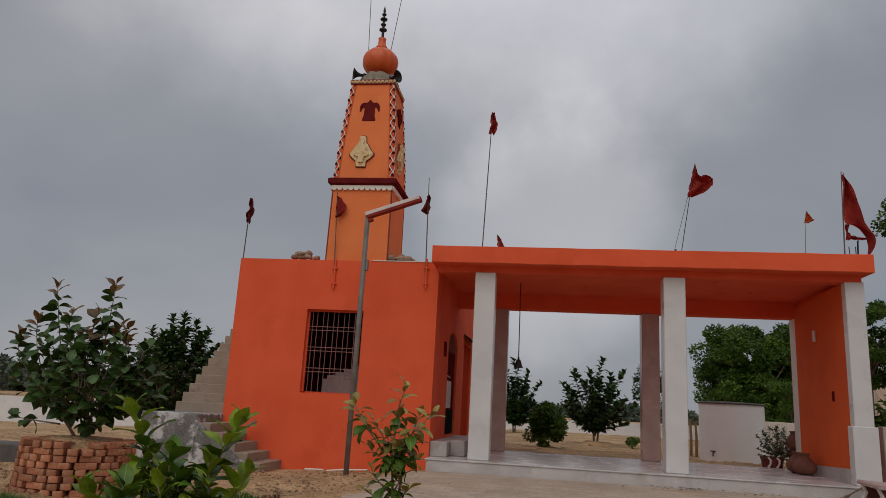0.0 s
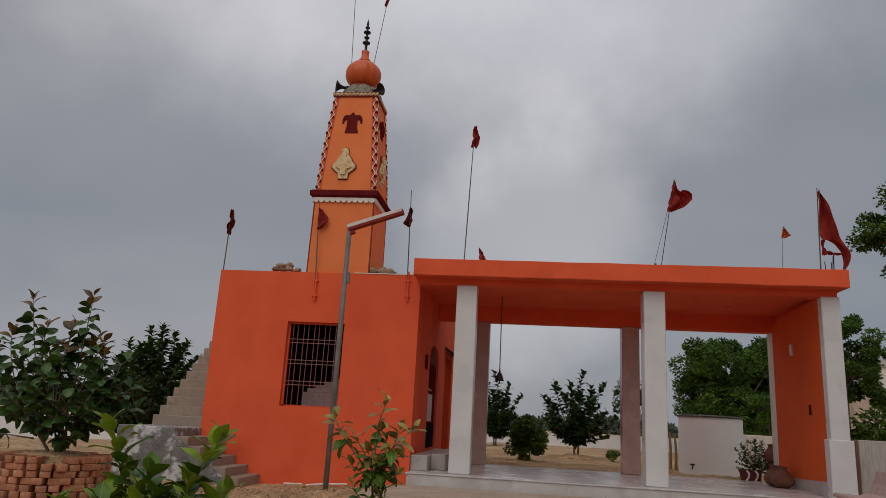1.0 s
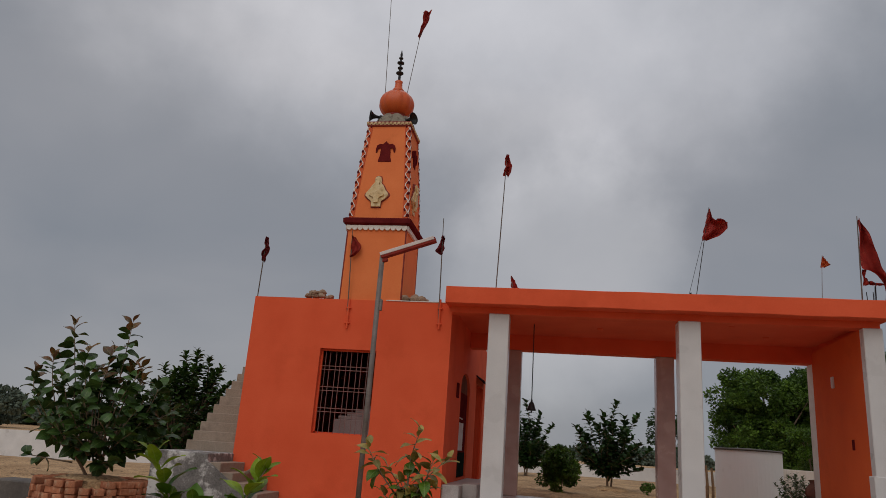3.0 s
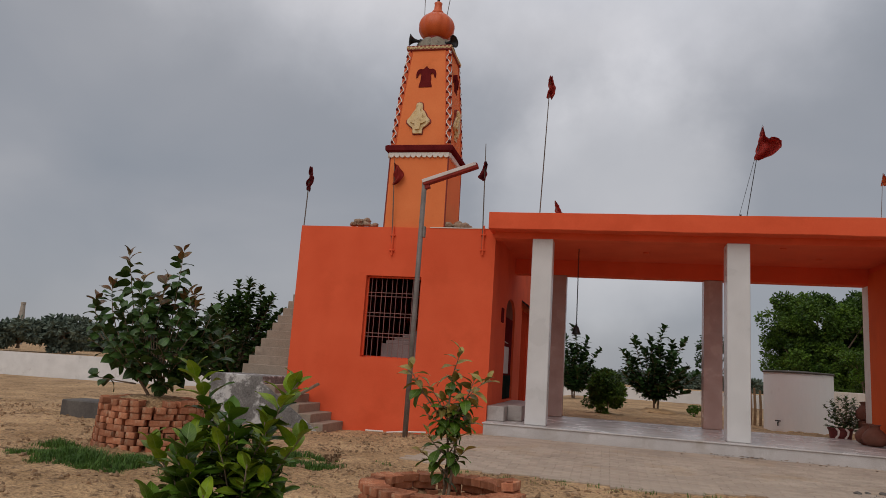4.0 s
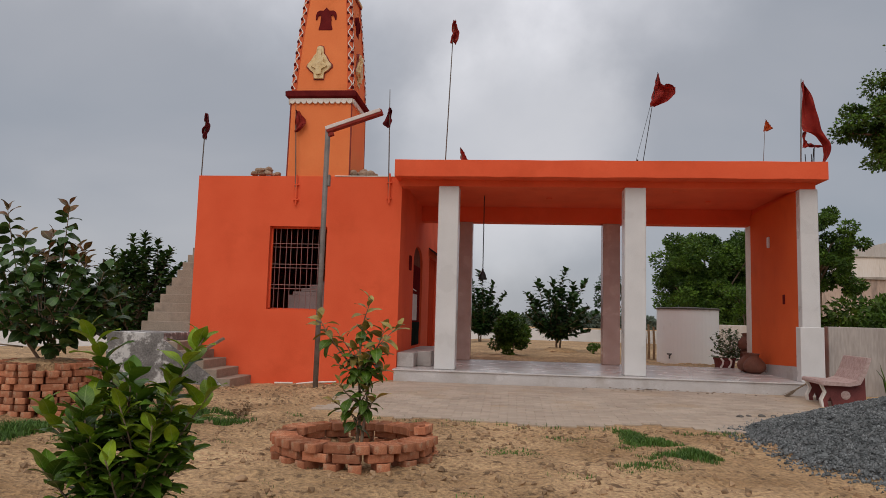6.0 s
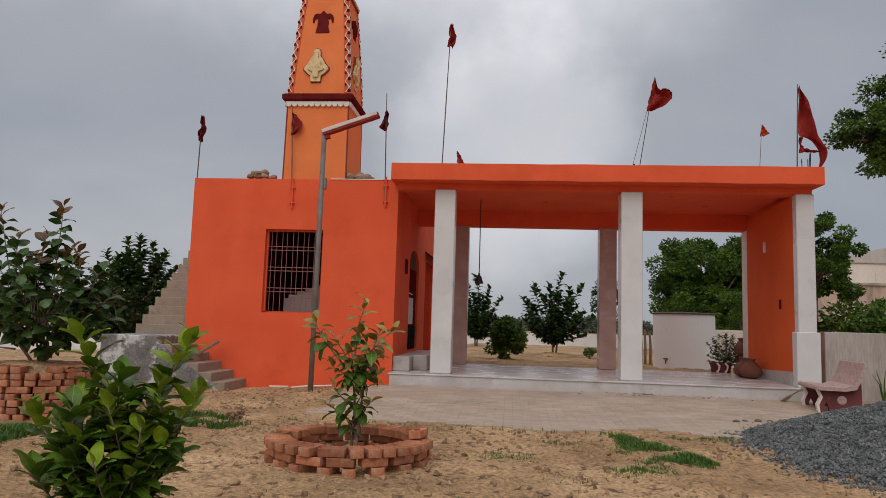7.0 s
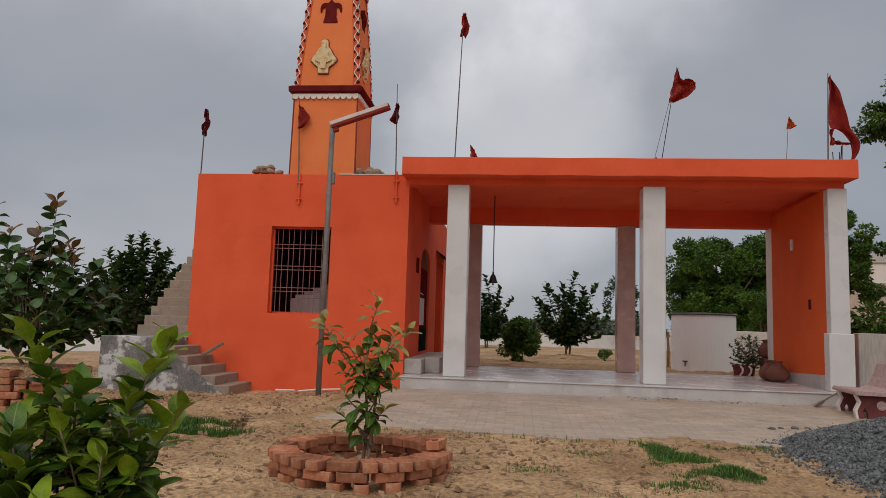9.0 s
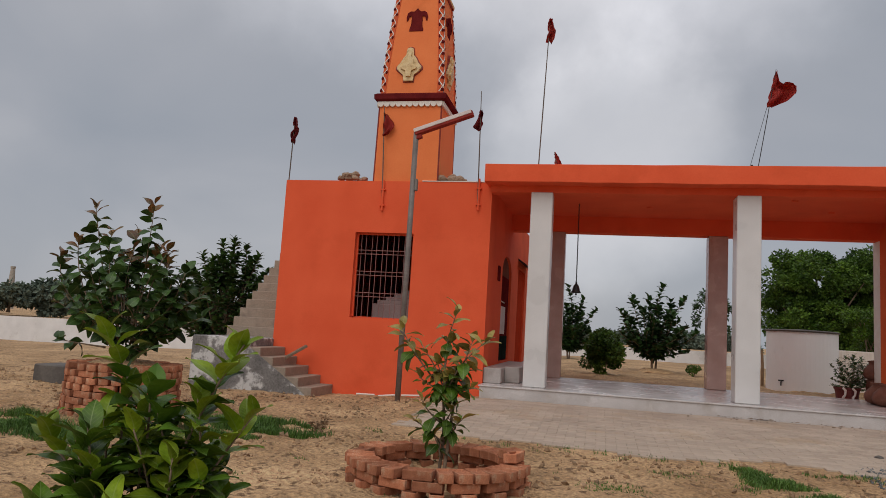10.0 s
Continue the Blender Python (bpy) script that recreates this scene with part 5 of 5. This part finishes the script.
shoot_plant("yard_tree", (4.75, 18.5, gz(4.75, 18.5)), "slim young tree on the sandy yard behind the pavilion", (0, 0, 0.5), dome(34, 1.3, 1.0, 0.45, 2.3, trng) + [(-0.1, 0, 3.1), (-0.5, 0, 2.7), (0.55, 0, 2.6), (1.15, 0, 2.15)], 0.30, trng, body="leaf_dark", count=34, reach=1.3, droop=0.4, stem=0.04, joined="foliage_dark", trunks=2, category="tree")
shoot_plant("yard_tree", (7.72, 11.0, gz(7.7, 11)), "multi-stemmed young tree on the sandy yard behind the pavilion", (0, 0, 0.45), dome(38, 1.5, 1.2, 0.65, 2.1, trng) + [(0.25, 0, 2.75), (-0.7, 0, 2.35), (-0.2, 0, 2.35), (0.95, 0, 2.35), (1.3, 0, 1.3), (0.5, 0.2, 2.3), (-1.1, 0, 1.9)], 0.27, trng, body="leaf_dark", count=26, reach=1.0, droop=0.4, stem=0.04, joined="foliage_dark", trunks=3, category="tree")
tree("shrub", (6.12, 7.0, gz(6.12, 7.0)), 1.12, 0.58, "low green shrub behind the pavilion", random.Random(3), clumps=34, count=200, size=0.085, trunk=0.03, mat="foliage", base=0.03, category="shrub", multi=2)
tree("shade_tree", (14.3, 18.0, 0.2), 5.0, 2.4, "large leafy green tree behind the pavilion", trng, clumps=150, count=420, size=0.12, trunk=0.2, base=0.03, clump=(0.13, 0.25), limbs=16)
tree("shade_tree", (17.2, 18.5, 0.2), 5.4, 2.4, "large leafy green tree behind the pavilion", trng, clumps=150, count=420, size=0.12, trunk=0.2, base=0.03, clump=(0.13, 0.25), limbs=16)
tree("shade_tree", (17.35, 14.0, 0.3), 5.5, 1.75, "leafy green tree beside the beige house", trng, clumps=80, count=260, size=0.11, trunk=0.14, base=0.42, clump=(0.10, 0.20), limbs=12)
overhanging_tree((17.75, 3.4, 0.3), random.Random(8))
tree("bush", (13.3, 9.0, gz(13.3, 9.0)), 2.3, 0.8, "feathery light green bush behind the water tank", trng, clumps=22, count=300, size=0.07, trunk=0.04, mat="foliage_mid", base=0.2, category="bush", multi=2)
tree("yard_tree", (10.9, 20.0, gz(10.9, 20.0)), 3.5, 1.0, "thin sparse young tree far behind the pavilion", trng, clumps=20, count=70, size=0.12, trunk=0.05, mat="foliage_dark", base=0.3, clump=(0.12, 0.24))
for i in range(9):
    x = 12.9 + i * 1.5
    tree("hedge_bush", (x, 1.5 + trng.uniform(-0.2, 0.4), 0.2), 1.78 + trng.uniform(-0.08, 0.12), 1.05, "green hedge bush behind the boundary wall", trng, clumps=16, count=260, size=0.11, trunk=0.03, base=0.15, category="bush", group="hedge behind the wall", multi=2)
shoot_plant("potted_shrub", (11.16, 3.82, 0.60), "cream-speckled leafy shrub standing in a pot", (0, 0, 0.12), dome(46, 0.52, 0.3, 0.0, 0.74, trng), 0.095, trng, body="leaf", count=14, reach=0.25, droop=0.4, stem=0.012, joined="speckled_leaf", trunks=2, category="shrub")

bm = bmesh.new()
lump(bm, (7.72, 10.9, gz(7.72, 10.9)), 0.62, trng, 0.22)
single("soil_mound", bm, M["soil"], "low mound of bare earth round a young tree", "mound")
tree("weed", (2.96, -4.75, gz(2.96, -4.75)), 0.2, 0.08, "dry brown tuft beside the grass patch", trng, clumps=6, count=26, size=0.05, trunk=0.005, mat="clod", base=0.1, category="plant", multi=2)
tree("weed", (8.75, 9.6, gz(8.75, 9.6)), 0.42, 0.22, "small dry weed on the sandy yard", trng, clumps=6, count=60, size=0.07, trunk=0.01, base=0.1, category="plant", multi=2)

pl = thing("plant_pot", (11.05, 3.82, 0.2), "dark red plant pot with white curled brackets", "plant pot")
part("pot_body", lathe(bmesh.new(), [(0.15, 0.1), (0.17, 0.2), (0.23, 0.6), (0.25, 0.62), (0.25, 0.66), (0.22, 0.66), (0.20, 0.63), (0.02, 0.63)], 20, (11.05, 3.82, 0.0)), M["bench_red"], pl, smooth=False)
for dx in (-0.11, 0.07):
    part("bracket", tube(bmesh.new(), [(11.0 + dx, 3.56, 0.66), (11.05 + dx, 3.54, 0.60), (11.04 + dx, 3.54, 0.52), (11.0 + dx, 3.54, 0.46), (11.01 + dx, 3.54, 0.40)], [0.02, 0.026, 0.02, 0.026, 0.016], 7), M["white_trim"], pl, "white curled bracket", smooth=True)
single("wall_back", boxm(11.62, 15.5, 6.9, 7.06, 0.0, 1.42, bevel=0.012), M["streaked_white"], "low whitewashed wall beside the water tank", "wall", kind="structure")
for x, h in ((9.88, 1.10), (9.98, 1.18), (10.12, 1.14)):
    post = thing("wooden_stake", (x, 7.2, gz(x, 7.2)), "rough pale wooden stake beside the water tank", "stake", "stakes beside the tank")
    part("shaft", tube(bmesh.new(), [(0, 0, -0.05), (0.01, 0, 0.5), (-0.01, 0, h - 0.2)], [0.04, 0.036, 0.03], 7), M["clod"], post, world=False)

# clay pots at the end wall
pot_m = finish(lathe(bmesh.new(), [(0.10, 0.0), (0.19, 0.05), (0.22, 0.13), (0.20, 0.21), (0.13, 0.29), (0.085, 0.33), (0.085, 0.37), (0.11, 0.39), (0.10, 0.395), (0.07, 0.35)], 22), "clay_pot", M["clay"], True)
for x, y, z, tl in ((11.05, 1.8, 0.452, 0), (11.06, 2.22, 0.452, 0), (11.5, 3.55, 0.85, 8)):
    pt = tagged(new("clay_pot", pot_m), "round brown fired clay water pot", "pot", "clay water pots")
    pt.matrix_basis = pose(x, y, z, tl, 0, 20 * x)
stand = thing("pot_stand", (11.5, 3.55, 0.3), "rough brick pedestal under a clay pot", "pedestal")
part("pedestal", boxm(11.35, 11.66, 3.4, 3.7, 0.1, 0.848, bevel=0.02), M["clay"], stand)

# far boundary wall and fields
bm = bmesh.new()
prism(bm, [(-70, -2.4), (45, -0.5), (45, 1.25), (9, 1.03), (-24, 0.59), (-70, 0.1)], 24.0, 24.2)
far_wall = single("wall_far", bm, M["whitewash"], "low whitewashed boundary wall across the field", "wall", kind="structure")
house = thing("village_house", (30, 27, 0), "stained beige house with stepped parapet beyond the trees", "house")
part("wall", boxm(21.0, 45, 25.0, 33, -0.5, 4.0), M["beige_house"], house)
part("ledge", boxm(20.9, 45, 24.9, 33, 4.0, 4.12), M["plaster"], house)
part("parapet", boxm(22.9, 25.88, 25.3, 25.6, 4.12, 5.16), M["streaked_white"], house)
part("upper_room", boxm(25.9, 45, 24.8, 33, 4.13, 6.06), M["streaked_white"], house)
part("string_course", boxm(25.86, 45, 24.72, 24.798, 4.75, 4.85), M["plaster"], house)
part("parapet_cap", boxm(22.86, 25.87, 25.24, 25.64, 5.162, 5.21), M["plaster"], house)

for i in range(72):
    a = radians(42 + i * 1.48 + trng.uniform(-1, 1))
    d = trng.uniform(150, 230)
    x, y = 6 + d * math.cos(a), -13 + d * math.sin(a)
    k = (0.62 if a > radians(132) else 0.85) if a > radians(112) else 0.55
    # crowns take the leaf colour that has haze painted in
    tree("distant_tree", (x, y, -0.4), trng.uniform(4.2, 7.5) * k, trng.uniform(5, 9) * k, "distant tree on the horizon with haze in its leaf colour", trng, clumps=16, count=170, size=0.9, trunk=0.4, mat="far_haze_green", base=0.1, group="trees on the horizon")
chim = thing("kiln_chimney", (-152, 150, 0), "tall tapering brick kiln chimney on the horizon", "chimney")
part("shaft", lathe(bmesh.new(), [(1.3, 0.0), (0.55, 11.0), (0.65, 11.1), (0.65, 11.6)], 16, (-152, 150, -0.3)), M["plaster"], chim)

# ---------------------------------------------------------------- grass, gravel, clods
def blades(bm, cx, cy, rx, ry, count, h, rng):
    for _ in range(count):
        a, r = rng.uniform(0, 6.3), math.sqrt(rng.random())
        x, y = cx + rx * r * math.cos(a), cy + ry * r * math.sin(a)
        if noise.noise((x * 2.2, y * 2.2, 5)) < -0.12 + 0.75 * (r - 0.45) + 0.6 * (rng.random() - 0.3):
            continue
        z = gz(x, y) - 0.01
        L = h * rng.uniform(0.35, 1.5) * (1.15 - 0.75 * r)
        b = rng.uniform(0, 6.3)
        w = 0.003 + 0.003 * rng.random()
        lean = Vector((math.cos(b), math.sin(b), 0)) * L * rng.uniform(0.2, 0.8)
        s = Vector((-math.sin(b), math.cos(b), 0)) * w
        p = Vector((x, y, z))
        v0, v1, v2 = bm.verts.new(p - s), bm.verts.new(p + s), bm.verts.new(p + lean * 0.4 + s * 0.7 + Vector((0, 0, L * 0.7)))
        v3, v4 = bm.verts.new(p + lean * 0.4 - s * 0.7 + Vector((0, 0, L * 0.7))), bm.verts.new(p + lean + Vector((0, 0, L)))
        bm.faces.new((v0, v1, v2, v3))
        bm.faces.new((v3, v2, v4))


grng = random.Random(5)
bm = bmesh.new()
for cx, cy, rx, ry, n, h in ((0.9, -6.2, 1.3, 0.5, 20000, 0.10), (2.25, -4.8, 1.0, 0.52, 30000, 0.11), (2.1, -5.6, 0.6, 0.25, 7000, 0.08), (7.52, -4.75, 0.22, 0.35, 2400, 0.05), (7.62, -5.35, 0.42, 0.5, 9000, 0.06), (7.9, -5.95, 0.55, 0.42, 9000, 0.055), (7.3, -6.5, 0.5, 0.3, 1500, 0.04), (6.6, -5.3, 0.4, 0.3, 1100, 0.035), (7.6, -7.95, 0.6, 0.3, 3600, 0.06), (6.2, -6.0, 0.35, 0.4, 900, 0.03), (-0.35, -5.45, 0.5, 0.35, 4000, 0.08)):
    blades(bm, cx, cy, rx, ry, n, h, grng)
for _ in range(46):
    blades(bm, grng.uniform(1, 9), grng.uniform(-9, -4.4), 0.2, 0.14, 60, 0.03, grng)
for _ in range(60):
    blades(bm, grng.uniform(3.4, 9.6), -4.35 + grng.gauss(0, 0.14), 0.16, 0.09, 50, 0.045, grng)
me = bpy.data.meshes.new("grass")
bm.to_mesh(me)
bm.free()
me.materials.append(M["grass"])
tagged(new("grass", me), "patches of fresh green grass on the sand", "grass", kind="stuff")


def heap_d(x, y):
    return math.hypot((x - 12.5) / 3.6, (y + 4.9) / (3.9 if y < -4.9 else 2.9)) * (1 + 0.05 * noise.noise((x * 0.9, y * 0.9, 6.0)))


def heap_z(x, y):
    d = heap_d(x, y)
    return gz(x, y) + 1.1 * max(0.0, 1 - d) ** 0.95 + (0.03 * noise.noise((x * 3, y * 3, 0)) + 0.02 * noise.noise((x * 11, y * 11, 2.0)) if d < 1.05 else 0)


verts, faces = [], []
for _ in range(62000):
    x, y = grng.uniform(8.7, 12.4), grng.uniform(-8.9, -1.5)
    d = heap_d(x, y)
    if d > 1.0 + 0.10 * grng.random() ** 3:
        continue
    s = grng.uniform(0.011, 0.026)
    c = Vector((x, y, heap_z(x, y) + s * 0.35))
    k = len(verts)
    q = Euler((grng.uniform(0, 6), grng.uniform(0, 6), grng.uniform(0, 6))).to_matrix()
    for v in ((1, 0, 0), (-1, 0, 0), (0, 0.8, 0), (0, -0.8, 0), (0, 0, 0.7), (0, 0, -0.7)):
        verts.append(c + q @ Vector(v) * s * grng.uniform(0.7, 1.2))
    for i, j, m_ in ((0, 2, 4), (2, 1, 4), (1, 3, 4), (3, 0, 4), (2, 0, 5), (1, 2, 5), (3, 1, 5), (0, 3, 5)):
        faces.append((k + i, k + j, k + m_))
me = bpy.data.meshes.new("gravel")
me.from_pydata(verts, [], faces)
me.materials.append(M["gravel"])
tagged(new("gravel", me), "loose grey crushed stone lying over the heap", "gravel", kind="stuff")
hv = [(8.7 + 0.08 * i, -9.0 + 0.08 * j) for j in range(98) for i in range(82)]
me = bpy.data.meshes.new("gravel_heap")
me.from_pydata([(x, y, heap_z(x, y) - (0.0 if heap_d(x, y) < 0.99 else 0.12)) for x, y in hv], [], [(j * 82 + i, j * 82 + i + 1, j * 82 + i + 83, j * 82 + i + 82) for j in range(97) for i in range(81)])
me.materials.append(M["gravel"])
tagged(new("gravel_heap", me), "heap of grey crushed stone on the sand", "gravel", kind="stuff")

verts, faces = [], []
for _ in range(17000):
    x, y = grng.uniform(-6, 10), -10.2 + 9.9 * grng.random() ** 0.8
    if (x > 3.3 and y > -4.2) or noise.noise((x * 0.9, y * 0.9, 2.0)) < -0.12:
        continue
    s = 0.005 + 0.036 * grng.random() ** 4
    c = Vector((x, y, gz(x, y) + s * 0.25))
    k = len(verts)
    q = Euler((grng.uniform(0, 6), grng.uniform(0, 6), grng.uniform(0, 6))).to_matrix()
    for v in ((1, 0, 0), (-1, 0, 0), (0, 1, 0), (0, -1, 0), (0, 0, 0.8), (0, 0, -0.8)):
        verts.append(c + q @ Vector(v) * s * grng.uniform(0.7, 1.2))
    for i, j, m_ in ((0, 2, 4), (2, 1, 4), (1, 3, 4), (3, 0, 4), (2, 0, 5), (1, 2, 5), (3, 1, 5), (0, 3, 5)):
        faces.append((k + i, k + j, k + m_))
me = bpy.data.meshes.new("clods")
me.from_pydata(verts, [], faces)
me.materials.append(M["clod"])
tagged(new("clods", me), "scattered dry clods of earth", "clods", kind="stuff")
verts, faces = [], []
for _ in range(60):
    x, y = 8.6 + grng.gauss(0, 0.7), grng.choice((-0.54, -0.58, -0.62, -0.9)) + grng.uniform(-0.06, 0.06)
    c, a, s = Vector((x, y, gz(x, y) + 0.028)), grng.uniform(0, 6.3), grng.uniform(0.015, 0.05)
    k = len(verts)
    u, w = Vector((math.cos(a), math.sin(a), 0)) * s, Vector((-math.sin(a), math.cos(a), 0)) * s * 0.45
    verts += [c - u, c + w + Vector((0, 0, 0.012)), c + u + Vector((0, 0, 0.01)), c - w]
    faces.append((k, k + 3, k + 2, k + 1))
me = bpy.data.meshes.new("dry_leaves")
me.from_pydata(verts, [], faces)
me.materials.append(M["bark"])
tagged(new("dry_leaves", me), "brown dry leaves blown along the plinth foot", "litter", kind="stuff")

# ---------------------------------------------------------------- paved apron
pavement = thing("pavement", (7, -2.3, 0.1), "worn grey paver apron partly covered in sand", "pavement", kind="structure")
prng = random.Random(3)
PV = 0.24
bm = boxm(-PV / 2 + 0.0014, PV / 2 - 0.0014, -PV / 4 + 0.0014, PV / 4 - 0.0014, -0.05, 0.0, bevel=0.0022)
paver_mesh = finish(bm, "paver", M["paver"])
rest_v, rest_f = [], []
src_v, src_f = [v.co.copy() for v in paver_mesh.vertices], [tuple(p.vertices) for p in paver_mesh.polygons]
made = 0
for j in range(34):
    y = -4.58 + PV / 2 * j
    for i in range(33):
        x = 3.62 + PV * i + (PV / 2 if j % 2 else 0)
        if y < -4.1 - 0.45 * noise.noise((x * 0.7, 2.0, 0)) + 0.22 * noise.noise((x * 3.1, 7.0, y)) + 0.35 * (1 - smoothstep(3.6, 5, x)) or x < 3.5 + 0.3 * noise.noise((1.0, y * 1.5, 0)) or y > -0.5 or x > 11.4:
            continue
        z = gz(x, y) + 0.018 + prng.uniform(-0.002, 0.002)
        m = pose(x, y, z, 2.0 + prng.uniform(-0.5, 0.5), prng.uniform(-0.5, 0.5), prng.uniform(-0.8, 0.8))
        if made < 300 and y < -3.0:
            part("paver", paver_mesh, None, pavement, m=m)
            made += 1
        else:
            k = len(rest_v)
            rest_v += [m @ v for v in src_v]
            rest_f += [tuple(q + k for q in f) for f in src_f]
me = bpy.data.meshes.new("paver_field")
me.from_pydata(rest_v, [], rest_f)
me.materials.append(M["pavers_joined"])
ob = part("paver_field", me, None, pavement)
ob["kind"] = "stuff"
